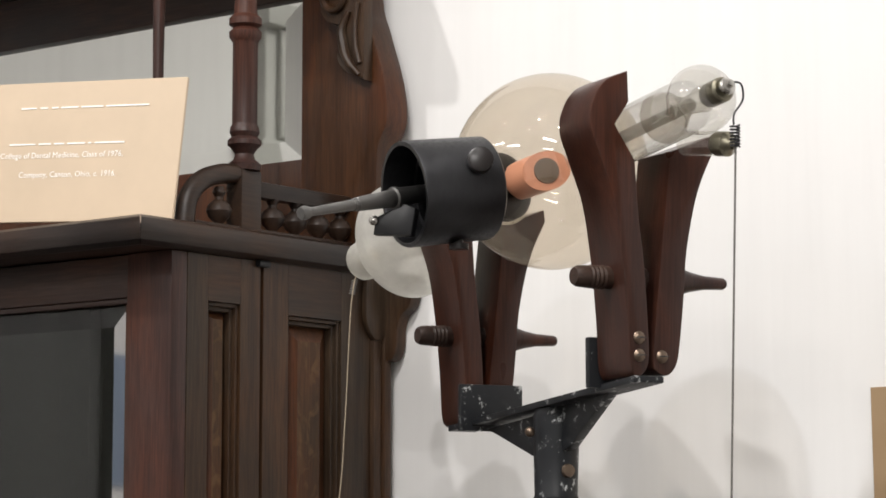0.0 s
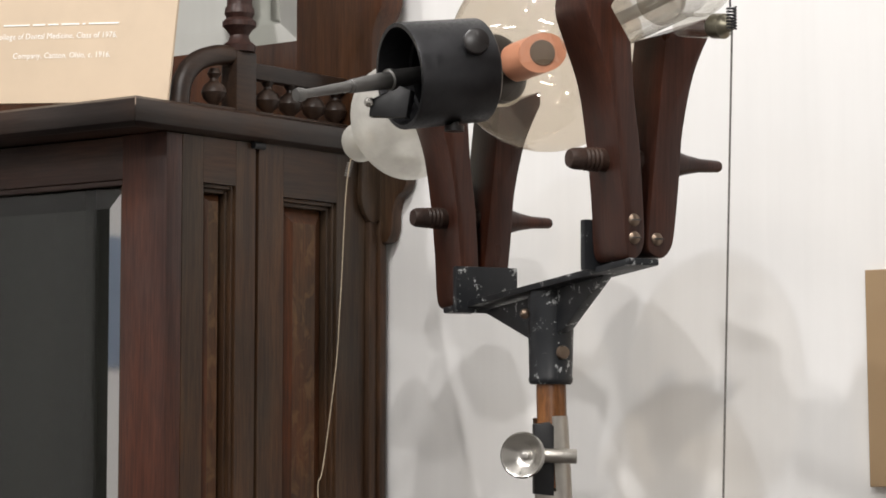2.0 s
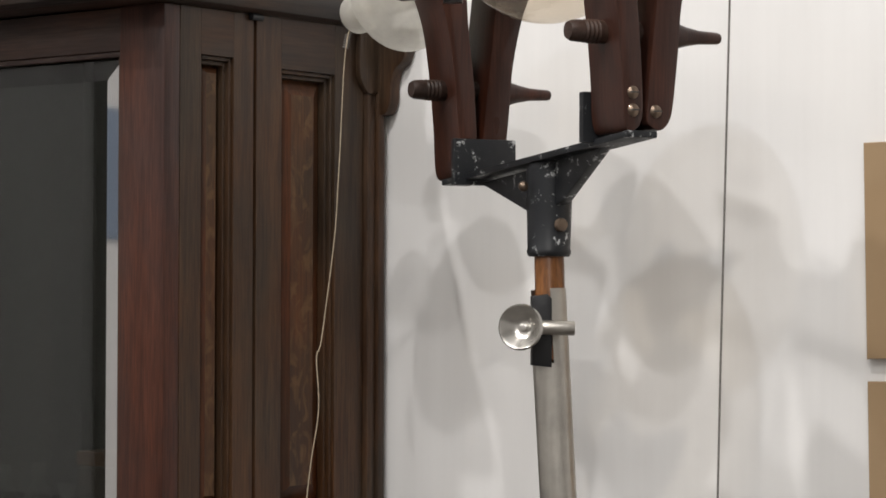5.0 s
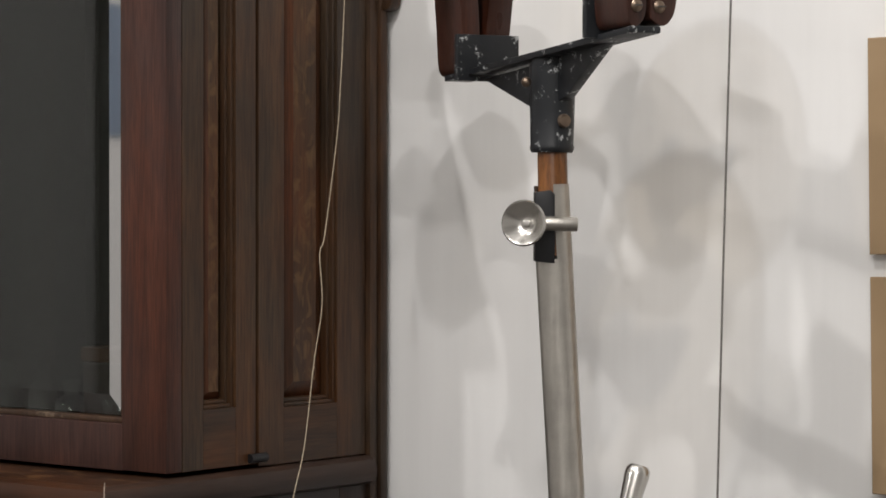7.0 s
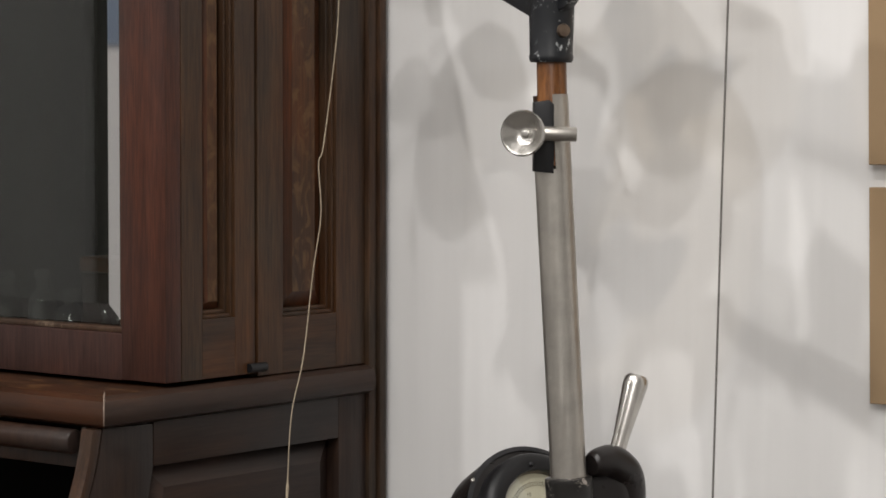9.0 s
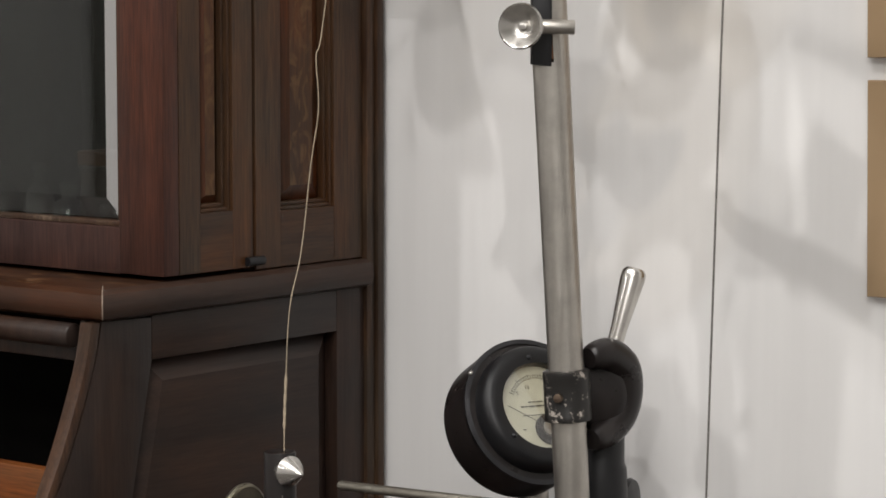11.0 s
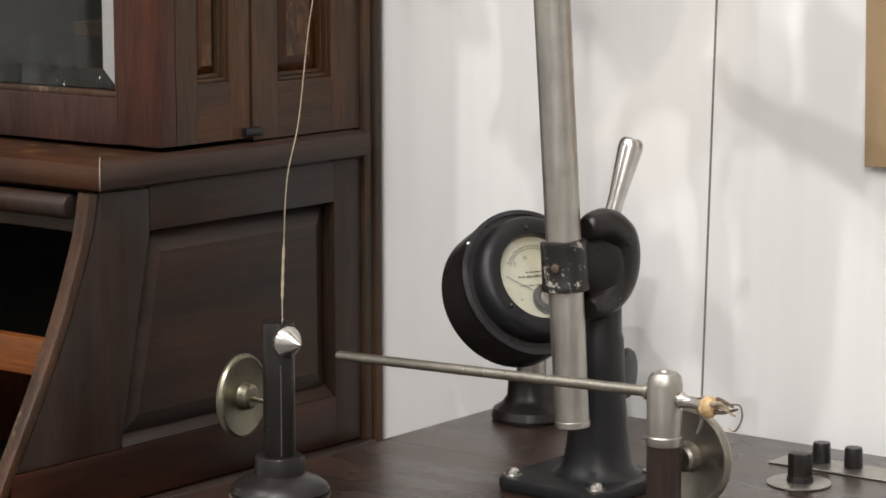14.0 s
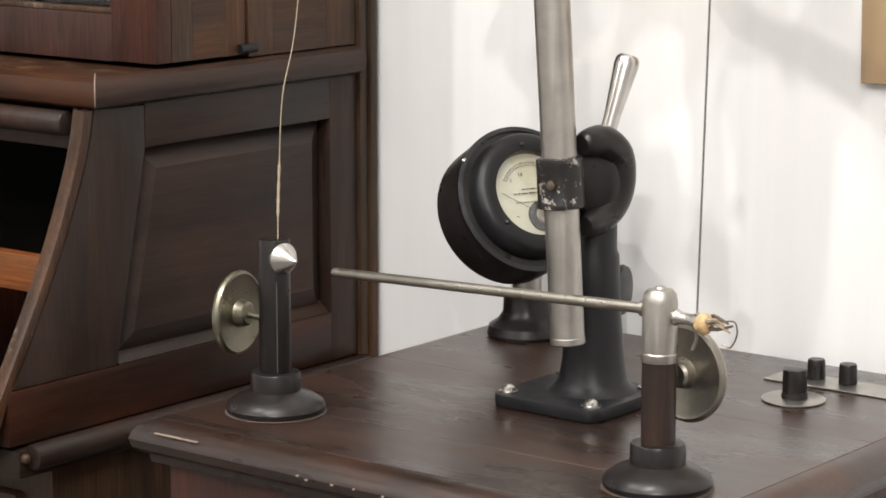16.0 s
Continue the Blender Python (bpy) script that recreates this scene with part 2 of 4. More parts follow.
b_.inputs["Base Color"].default_value = (0.80, 0.81, 0.78, 1)
M["mirror"] = mm


# ---------- mesh helpers ----------
def frame_of(axis, up=(0, 0, 1)):
    """Rotation whose z is the given axis."""
    a = Vector(axis).normalized()
    u = Vector(up)
    if abs(a.dot(u.normalized())) > 0.98:
        u = Vector((0, 1, 0))
    x = u.cross(a).normalized()
    y = a.cross(x)
    return Matrix((x, y, a)).transposed()


def lathe(bm, profile, origin, axis, seg=40, cap=True):
    """Turned body: profile of (distance along the axis, radius)."""
    R, o = frame_of(axis), Vector(origin)
    rings = []
    for h, r in profile:
        if r < 1e-6:
            rings.append([bm.verts.new(o + R @ Vector((0, 0, h)))])
        else:
            rings.append([bm.verts.new(o + R @ Vector((r * cos(2 * pi * i / seg), r * sin(2 * pi * i / seg), h))) for i in range(seg)])
    for a, b in zip(rings, rings[1:]):
        for i in range(seg):
            j = (i + 1) % seg
            if len(a) == 1 and len(b) == 1:
                continue
            if len(a) == 1:
                bm.faces.new((a[0], b[j], b[i]))
            elif len(b) == 1:
                bm.faces.new((a[i], a[j], b[0]))
            else:
                bm.faces.new((a[i], a[j], b[j], b[i]))
    if cap:
        if len(rings[0]) > 1:
            bm.faces.new(list(reversed(rings[0])))
        if len(rings[-1]) > 1:
            bm.faces.new(rings[-1])
    return bm


def rod(bm, a, b, ra, rb=None, seg=24, bev=0.0):
    a, b = Vector(a), Vector(b)
    rb = ra if rb is None else rb
    h = (b - a).length
    if bev:
        prof = [(0, ra - bev), (bev * 0.3, ra - bev * 0.3), (bev, ra), (h - bev, rb), (h - bev * 0.3, rb - bev * 0.3), (h, rb - bev)]
    else:
        prof = [(0, ra), (h, rb)]
    return lathe(bm, prof, a, b - a, seg)


def box(bm, lo, hi, bev=0.0, seg=2, rot=None, pivot=None):
    lo, hi = Vector(lo), Vector(hi)
    c, s = (lo + hi) / 2, hi - lo
    m = Matrix.Translation(c) @ Matrix.Diagonal((*s, 1))
    if rot is not None:
        p = Vector(pivot) if pivot else c
        m = Matrix.Translation(p) @ rot.to_4x4() @ Matrix.Translation(-p) @ m
    vs = bmesh.ops.create_cube(bm, size=1, matrix=m)["verts"]
    if bev:
        es = list({e for v in vs for e in v.link_edges})
        bmesh.ops.bevel(bm, geom=es, offset=bev, segments=seg, profile=0.6, affect="EDGES")
    return bm


def prism(bm, outline, origin, ux, uy, depth, bev=0.0, seg=2):
    """Flat outline in the plane (ux, uy), given thickness along depth (a vector)."""
    o, ux, uy, dv = Vector(origin), Vector(ux), Vector(uy), Vector(depth)
    a = [bm.verts.new(o + ux * x + uy * y) for x, y in outline]
    b = [bm.verts.new(v.co + dv) for v in a]
    n = len(a)
    fs = [bm.faces.new(a), bm.faces.new(list(reversed(b)))]
    fs += [bm.faces.new((a[j], a[i], b[i], b[j])) for i in range(n) for j in [(i + 1) % n]]
    bmesh.ops.recalc_face_normals(bm, faces=fs)
    if bev:
        es = [e for f in fs[:2] for e in f.edges]
        bmesh.ops.bevel(bm, geom=es, offset=bev, segments=seg, profile=0.6, affect="EDGES")
    return bm


def spline(points, n=8, closed=False):
    """Catmull-Rom through the points."""
    P = [Vector(p) for p in points]
    out = []
    k = len(P)
    for i in range(k if closed else k - 1):
        p0 = P[(i - 1) % k] if closed or i > 0 else P[i]
        p1, p2 = P[i], P[(i + 1) % k]
        p3 = P[(i + 2) % k] if closed or i + 2 < k else p2
        for s in range(n):
            t = s / n
            out.append(0.5 * ((2 * p1) + (p2 - p0) * t + (2 * p0 - 5 * p1 + 4 * p2 - p3) * t * t + (3 * p1 - p0 - 3 * p2 + p3) * t ** 3))
    if not closed:
        out.append(P[-1])
    return out


def sweep(bm, pts, radius, seg=8):
    """Round bar along a line of points; radius a number or one for each point."""
    pts = [Vector(p) for p in pts]
    rad = radius if isinstance(radius, (list, tuple)) else [radius] * len(pts)
    ref, rings = Vector((0.31, 0.17, 0.93)), []
    for i, p in enumerate(pts):
        d = (pts[min(i + 1, len(pts) - 1)] - pts[max(i - 1, 0)]).normalized()
        x = ref - d * ref.dot(d)
        x.normalize()
        ref = x
        y = d.cross(x)
        rings.append([bm.verts.new(p + (x * cos(2 * pi * k / seg) + y * sin(2 * pi * k / seg)) * rad[i]) for k in range(seg)])
    for a, b in zip(rings, rings[1:]):
        for k in range(seg):
            bm.faces.new((a[k], a[(k + 1) % seg], b[(k + 1) % seg], b[k]))
    bm.faces.new(list(reversed(rings[0])))
    bm.faces.new(rings[-1])
    return bm


def ball(bm, c, r, seg=20, squash=(1, 1, 1)):
    bmesh.ops.create_uvsphere(bm, u_segments=seg, v_segments=seg // 2, radius=r, matrix=Matrix.Translation(c) @ Matrix.Diagonal((*squash, 1)))
    return bm


def mesh_of(name, bm, material, angle=35):
    bmesh.ops.recalc_face_normals(bm, faces=bm.faces)
    me = bpy.data.meshes.new(name)
    bm.to_mesh(me)
    bm.free()
    me.materials.append(material)
    me.shade_smooth()
    me.set_sharp_from_angle(angle=radians(angle))
    return me


def thing(name, base, label, category, group="", kind=""):
    ob = new(name)
    ob.location = base
    ob.empty_display_size = 0.05
    return tagged(ob, label, category, group, kind)


def origin_of(ob):
    p = Vector(ob.location)
    while ob.parent:
        ob = ob.parent
        p += Vector(ob.location)
    return p


def part(name, bm, material, parent, label="", angle=35):
    """One mesh under a thing or part; the bmesh is given in world places."""
    bmesh.ops.translate(bm, verts=bm.verts, vec=-origin_of(parent))
    ob = new(name, mesh_of(name, bm, material, angle))
    ob.parent = parent
    if label:
        tagged(ob, label)
    return ob


def solid(name, bm, material, label, category, kind="", base=None, group=""):
    """A thing that is one mesh."""
    base = Vector(base or (0, 0, 0))
    bmesh.ops.translate(bm, verts=bm.verts, vec=-base)
    ob = new(name, mesh_of(name, bm, material))
    ob.location = base
    return tagged(ob, label, category, group, kind)


def B():
    return bmesh.new()


# directions of the X-ray apparatus, which stands turned to the wall
RT = Vector((cos(radians(HEADING)), sin(radians(HEADING)), 0))
FW = Vector((-sin(radians(HEADING)), cos(radians(HEADING)), 0))
UP = Vector((0, 0, 1))


def S(r, d, z):
    return RT * r + FW * d + UP * z


# ---------- the room ----------
WALL_Y, SIDE_X, TOP_Z = 2.21, -1.82, 0.93
solid("wall_north", box(B(), (-5, WALL_Y, 0), (3, WALL_Y + 0.15, 3.6)), M["wall"], "plain white painted gallery wall", "wall", "structure")
solid("wall_south", box(B(), (-5, -4.15, 0), (3, -4, 3.6)), M["wall"], "plain white painted wall", "wall", "structure")
solid("wall_west", box(B(), (-5.15, -4, 0), (-5, WALL_Y, 3.6)), M["wall"], "plain white painted wall", "wall", "structure")
solid("wall_east", box(B(), (3, -4, 0), (3.15, WALL_Y, 3.6)), M["wall"], "plain white painted wall", "wall", "structure")
solid("ceiling", box(B(), (-5, -4, 3.6), (3, WALL_Y, 3.7)), M["ceiling"], "plain white ceiling", "ceiling", "structure")
solid("floor", box(B(), (-5, -4, -0.1), (3, WALL_Y, 0)), M["floor"], "grey carpeted floor", "floor", "structure")

for z0, z1, xb, xt_ in ((1.449, 1.6617, -1.1974, -1.2008), (1.2136, 1.427, -1.1933, -1.1967)):
    sheet = prism(B(), [(xb, z0), (-0.92, z0 + 0.003), (-0.92, z1 + 0.003), (xt_, z1)], (0, WALL_Y - 0.001, 0), (1, 0, 0), (0, 0, 1), (0, -0.011, 0), 0.0008, 1)
    solid("wall_board", sheet, M["tan"], "plain tan display board fixed to the white wall", "board", base=(-1.06, WALL_Y - 0.012, z0), group="boards on the wall")
solid("wall_panel", box(B(), (-4.999, -3.7, 1.72), (-4.985, -2.5, 2.16), 0.002), plain("blue_panel_paint", (0.24, 0.30, 0.40), 0.6, 0.08, 6),
      "plain blue panel on the far wall, seen in the cabinet glass", "panel", base=(-4.985, -3.1, 1.72))

pil = B()
box(pil, (-4.999, -1.25, 0), (-4.95, -1.10, 3.05), 0.006)
box(pil, (-4.999, -1.29, 2.66), (-4.92, -1.06, 2.71), 0.006)
box(pil, (-4.95, -1.20, 2.72), (-4.93, -1.15, 3.05), 0.006)
box(pil, (-4.999, -1.29, 3.05), (-4.90, -1.06, 3.12), 0.006)
solid("wall_pilaster", pil, plain("grey_trim_paint", (0.45, 0.45, 0.42), 0.6, 0.03, 5), "grey painted pilaster on the wall", "pilaster", "structure")

# ---------- dental cabinet ----------
CL = -2.76
cab = thing("dental_cabinet", (-2.29, 2.0, 0), "antique dark oak dental cabinet with glazed doors and mirror", "cabinet")

# lower carcass with the curved front edge
curve = [(1.757, 1.182), (1.746, 1.135), (1.716, 1.06), (1.686, 1.00), (1.658, 0.950), (1.631, 0.902), (1.610, 0.855)]
edge = [(v.x, v.y) for v in spline([(y, z, 0) for y, z in curve], 5)]
side = edge + [(2.19, 0.855), (2.19, 1.182)]
for x, nm in ((SIDE_X - 0.0245, "side_panel"), (CL, "side_panel")):
    part(nm, prism(B(), side, (x, 0, 0), (0, 1, 0), (0, 0, 1), (0.006, 0, 0)), M["oak_low"], cab)
front_strip = [(y - 0.010, z) for y, z in edge] + [(y + 0.0035, z) for y, z in reversed(edge)]
for x in (SIDE_X - 0.0165, CL):
    part("curved_edge", prism(B(), front_strip, (x, 0, 0), (0, 1, 0), (0, 0, 1), (0.018, 0, 0), 0.004), M["worn"], cab, "rubbed pale edge")
# frame and raised field of the lower side
part("top_rail", box(B(), (SIDE_X - 0.0178, 1.833, 1.136), (SIDE_X + 0.001, 2.125, 1.182), 0.0015), M["oak_low_y"], cab)
part("stile", box(B(), (SIDE_X - 0.0178, 2.125, 0.858), (SIDE_X + 0.001, 2.172, 1.182), 0.0015), M["oak_low"], cab)
part("bottom_rail", box(B(), (SIDE_X - 0.0178, 1.634, 0.858), (SIDE_X + 0.001, 2.125, 0.914), 0.001), M["rail_red"], cab)
part("front_stile", prism(B(), [(y + 0.0045, z) for y, z in edge if z > 0.92] + [(1.638, 0.915), (1.785, 0.915), (1.832, 1.136), (1.832, 1.18)], (SIDE_X - 0.0178, 0, 0), (0, 1, 0), (0, 0, 1), (0.0188, 0, 0), 0.0012), M["oak_low"], cab)
bmf = B()
o1 = [(1.834, 1.134), (1.787, 0.916), (2.123, 0.916), (2.123, 1.134)]
o2 = [(1.852, 1.112), (1.815, 0.945), (2.098, 0.945), (2.098, 1.112)]
va = [bmf.verts.new((SIDE_X - 0.016, y, z)) for y, z in o1]
vb = [bmf.verts.new((SIDE_X - 0.0035, y, z)) for y, z in o2]
for i in range(4):
    j = (i + 1) % 4
    bmf.faces.new((va[i], va[j], vb[j], vb[i]))
bmf.faces.new(vb)
part("raised_panel", bmf, M["oak_low_y"], cab, "bevelled raised field", 10)
part("sloping_sill", prism(B(), [(-0.016, 0.0145), (-0.0005, 0.0012), (-0.0005, 0.0), (-0.016, 0.0)], (SIDE_X, 1.789, 0.9142), (1, 0, 0), (0, 0, 1), (0, 0.333, 0), 0.0006), M["oak_low_y"], cab)
part("trim_knob", ball(B(), (SIDE_X + 0.014, 1.6435, 0.8475), 0.0052, 14), M["worn"], cab, "worn round stud")
part("back_strip", box(B(), (SIDE_X - 0.03, 2.172, 0.1), (SIDE_X + 0.006, 2.186, 1.83), 0.003), M["oak"], cab)
part("back_strip", box(B(), (SIDE_X - 0.03, 2.187, 0.1), (SIDE_X + 0.0095, 2.199, 1.83), 0.003), M["oak"], cab)
# desk interior, painted near-black for the shade in it, with a shelf front
part("interior", box(B(), (CL + 0.02, 1.95, 0.86), (SIDE_X - 0.024, 1.97, 1.18)), M["shade_black"], cab)
part("interior_floor", box(B(), (CL + 0.02, 1.62, 0.845), (SIDE_X - 0.024, 1.95, 0.856)), M["shade_black"], cab)
part("drawer_front", box(B(), (CL + 0.02, 1.795, 0.972), (SIDE_X - 0.03, 1.812, 1.0125), 0.003), M["drawer"], cab, "orange-brown drawer front")
part("apron", box(B(), (CL + 0.02, 1.765, 1.1385), (SIDE_X - 0.026, 1.777, 1.158), 0.002), M["oak_low"], cab)
for x in (-1.94, -2.14, -2.34, -2.54):
    part("pigeonhole_divider", box(B(), (x - 0.006, 1.802, 0.857), (x + 0.006, 1.948, 0.971), 0.002), M["red"], cab)
# trim and base
part("side_trim", rod(B(), (SIDE_X + 0.012, 1.652, 0.846), (SIDE_X + 0.012, 2.175, 0.846), 0.0135, seg=20, bev=0.004), M["oak_low_y"], cab, "rounded worn trim")
part("trim_board", box(B(), (CL, 1.64, 0.825), (SIDE_X + 0.008, 2.19, 0.854), 0.003), M["oak_y"], cab)
part("base", box(B(), (CL + 0.03, 1.70, 0.0), (SIDE_X - 0.01, 2.185, 0.826), 0.004), M["oak"], cab)
for z0, z1 in ((0.08, 0.3), (0.32, 0.54), (0.56, 0.79)):
    part("drawer", box(B(), (CL + 0.07, 1.685, z0), (SIDE_X - 0.05, 1.703, z1), 0.005), M["oak_x"], cab)
# ledge between lower and upper parts
led = [(0.0, -0.016), (0.006, -0.016), (0.014, -0.012), (0.018, -0.004), (0.018, 0.004), (0.014, 0.012), (0.006, 0.016), (0.0, 0.016)]
def mitred(profile, z, x0, y0, y1):
    """Front and side lengths of a moulding that meet in a mitre at the cabinet's corner."""
    out = []
    for run in ("front", "side"):
        bm = B()
        a = [bm.verts.new((CL - 0.01, y0 - o, z + h) if run == "front" else (x0 + o, y1, z + h)) for o, h in profile]
        b = [bm.verts.new((x0 + o - (0.0004 if run == "front" else 0), y0 - o + (0 if run == "front" else 0.0004), z + h)) for o, h in profile]
        for i in range(len(profile) - 1):
            bm.faces.new((a[i], a[i + 1], b[i + 1], b[i]))
        bm.faces.new(a)
        bm.faces.new(b)
        out.append(bm)
    return out


part("ledge", box(B(), (CL - 0.01, 1.765, 1.183), (SIDE_X - 0.001, 2.17, 1.214), 0.002), M["ledge_front"], cab)
mf, ms = mitred(led, 1.1985, SIDE_X - 0.001, 1.765, 2.171)
part("ledge_front", mf, M["ledge_front"], cab, "rubbed reddish front edge")
part("ledge_side", ms, M["oak_low_y"], cab)
part("mitre_joint", sweep(B(), [(SIDE_X - 0.001 + a, 1.765 - a, 1.1985 + b) for a, b in led[2:]] + [(SIDE_X - 0.02, 1.784, 1.2148)], 0.0007, 6), M["pale"], cab, "pale open mitre joint")
part("front_bar", rod(B(), (CL, 1.757, 1.166), (SIDE_X - 0.033, 1.757, 1.166), 0.013, seg=20, bev=0.004), M["oak_low"], cab)

# upper front section: a glazed box door
U0, U1, UZ0, UZ1 = 1.853, 1.988, 1.2185, 1.812
part("upper_body", box(B(), (CL, 1.994, 1.214), (SIDE_X - 0.019, 2.17, UZ1 + 0.002), 0.001), M["oak"], cab)
ud = part("glazed_door", box(B(), (SIDE_X - 0.030, U0 + 0.003, UZ0), (SIDE_X - 0.019, U1, UZ1), 0.001), M["oak"], cab)
GX = -1.885
part("door_stile", box(B(), (GX, U0 - 0.001, UZ0 + 0.001), (SIDE_X, U0 + 0.022, UZ1), 0.0015), M["red"], ud)
part("bottom_rail", box(B(), (CL, U0, UZ0), (GX, U0 + 0.02, 1.268), 0.0015), M["red"], ud)
part("top_rail", box(B(), (CL, U0, 1.766), (GX, U0 + 0.02, UZ1 - 0.001), 0.0015), M["oak_x"], ud)
for z in (1.268, 1.760):
    part("bead", box(B(), (CL, U0 + 0.003, z), (GX, U0 + 0.016, z + 0.006), 0.002), M["worn"] if z < 1.5 else M["oak_x"], ud)
part("bead", box(B(), (GX - 0.006, U0 + 0.003, 1.274), (GX, U0 + 0.016, 1.760), 0.002), M["oak"], ud)
# back and floor in the wood with the shade painted in
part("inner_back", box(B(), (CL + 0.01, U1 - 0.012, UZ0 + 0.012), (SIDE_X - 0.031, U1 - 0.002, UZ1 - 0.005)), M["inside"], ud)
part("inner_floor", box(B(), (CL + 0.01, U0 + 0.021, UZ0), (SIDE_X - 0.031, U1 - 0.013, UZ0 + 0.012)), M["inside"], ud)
part("glass_pane", box(B(), (CL, U0 + 0.008, 1.297), (-1.912, U0 + 0.012, 1.737)), M["pane"], ud)
# bevelled border of the pane
for (xa, za), (xb, zb), (xc, zc), (xd, zd) in (
    ((-1.912, 1.297), (-1.891, 1.275), (-1.891, 1.759), (-1.912, 1.737)),
    ((CL, 1.297), (CL, 1.275), (-1.891, 1.275), (-1.912, 1.297)),
    ((-1.912, 1.737), (-1.891, 1.759), (CL, 1.759), (CL, 1.737)),
):
    bmg = B()
    bmg.faces.new([bmg.verts.new((x, U0 + y, z)) for x, y, z in ((xa, 0.008, za), (xb, 0.0105, zb), (xc, 0.0105, zc), (xd, 0.008, zd))])
    part("bevel", bmg, M["bevel"] if xa == xd else M["pane"], ud, "bevelled glass border", 1)
# added near-black posts that paint the dark upright bands behind the pane
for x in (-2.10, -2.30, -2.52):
    part("inner_post", box(B(), (x, U1 - 0.03, UZ0 + 0.012), (x + 0.05, U1 - 0.0125, UZ1 - 0.006), 0.003), M["shade_black"], ud)
part("inner_side", box(B(), (-1.945, U0 + 0.09, UZ0 + 0.012), (-1.93, U1 - 0.0125, UZ1 - 0.006), 0.002), M["back"], ud)

# side panels of the upper part: frames standing round sunk fields


def sunk_panel(y0, y1, z0, z1, py0, py1, pz0, pz1, frame_mat, field_mat):
    bk = SIDE_X - 0.0188
    part("stile", box(B(), (bk, y0, z0), (SIDE_X, py0, z1), 0.0004, 1), frame_mat, cab)
    part("stile", box(B(), (bk, py1, z0), (SIDE_X, y1, z1), 0.0004, 1), frame_mat, cab)
    part("rail", box(B(), (bk, py0, pz1), (SIDE_X - 0.0002, py1, z1), 0.0004, 1), M["oak_rail"], cab)
    part("rail", box(B(), (bk, py0, z0), (SIDE_X - 0.0002, py1, pz0), 0.0004, 1), M["oak_rail"], cab)
    # two steps of moulding round the sunk field
    for a, w, top in ((0.0, 0.0045, 0.0035), (0.0045, 0.0045, 0.008)):
        ya, yb, za, zb = py0 + a, py1 - a, pz0 + a, pz1 - a
        for lo, hi in (((ya, za), (ya + w, zb)), ((yb - w, za), (yb, zb)), ((ya + w, za), (yb - w, za + w)), ((ya + w, zb - w), (yb - w, zb))):
            part("moulding", box(B(), (bk, lo[0], lo[1]), (SIDE_X - top, hi[0], hi[1]), 0.0016), M["oak"], cab)
    w = 0.009
    n = min(0.017, 0.27 * (py1 - py0 - 2 * w))
    q = [(py0 + w, pz0 + w), (py1 - w, pz0 + w), (py1 - w, pz1 - w), (py0 + w, pz1 - w)]
    qi = [(py0 + w + n, pz0 + w + n), (py1 - w - n, pz0 + w + n), (py1 - w - n, pz1 - w - n), (py0 + w + n, pz1 - w - n)]
    rf = B()
    v0 = [rf.verts.new((SIDE_X - 0.0175, y, z)) for y, z in q]
    v1 = [rf.verts.new((SIDE_X - 0.0095, y, z)) for y, z in qi]
    for k in range(4):
        rf.faces.new((v0[k], v0[(k + 1) % 4], v1[(k + 1) % 4], v1[k]))
    bv = part("field_bevel", rf, M["back"], cab, "red-brown sloping border", 8)
    fl = B()
    fl.faces.new([fl.verts.new((SIDE_X - 0.0095, y, z)) for y, z in qi])
    part("raised_field", fl, field_mat, cab, "flaked oak raised field", 8)


sunk_panel(U0 + 0.023, U1, UZ0 + 0.001, UZ1, 1.907, 1.957, 1.282, 1.763, M["oak"], M["flake"])
sunk_panel(1.993, 2.171, 1.216, UZ1 + 0.001, 2.033, 2.122, 1.277, 1.757, M["oak"], M["flake"])
part("hinge_pin", rod(B(), (SIDE_X + 0.003, 1.975, 1.226), (SIDE_X + 0.004, 2.0, 1.226), 0.005, seg=12), M["black"], cab)
part("hinge_pin", rod(B(), (SIDE_X + 0.003, 1.98, 1.809), (SIDE_X + 0.003, 1.997, 1.809), 0.004, seg=12), M["black"], cab)

# cornice
part("cornice", box(B(), (CL - 0.01, 1.807, 1.8130), (SIDE_X - 0.001, 2.17, 1.8435), 0.002), M["oak_x"], cab)
mf, ms = mitred([(a, b * 0.95) for a, b in led], 1.8280, SIDE_X - 0.001, 1.807, 2.171)
part("cornice_front", mf, M["crown_x"], cab)
part("cornice_side", ms, M["crown"], cab)
part("mitre_joint", sweep(B(), [(SIDE_X - 0.001 + a, 1.807 - a, 1.8280 + b * 0.95) for a, b in led[4:]], 0.0006, 6), M["pale"], cab)

# gallery along the cabinet's side
GALX = -1.842
part("gallery_rail", box(B(), (GALX - 0.008, 1.995, 1.884), (GALX + 0.008, 2.165, 1.902), 0.003), M["crown"], cab)
part("gallery_foot", box(B(), (GALX - 0.010, 1.9, 1.844), (GALX + 0.010, 2.165, 1.849), 0.001), M["crown"], cab)
part("gallery_post", box(B(), (GALX - 0.012, 1.968, 1.844), (GALX + 0.012, 2.000, 1.912), 0.003), M["crown"], cab)
arc = spline([(GALX, 1.892, 1.846), (GALX, 1.897, 1.872), (GALX, 1.916, 1.893), (GALX, 1.945, 1.904), (GALX, 1.972, 1.907)], 5)
part("gallery_arch", sweep(B(), arc, 0.011, 12), M["crown"], cab)
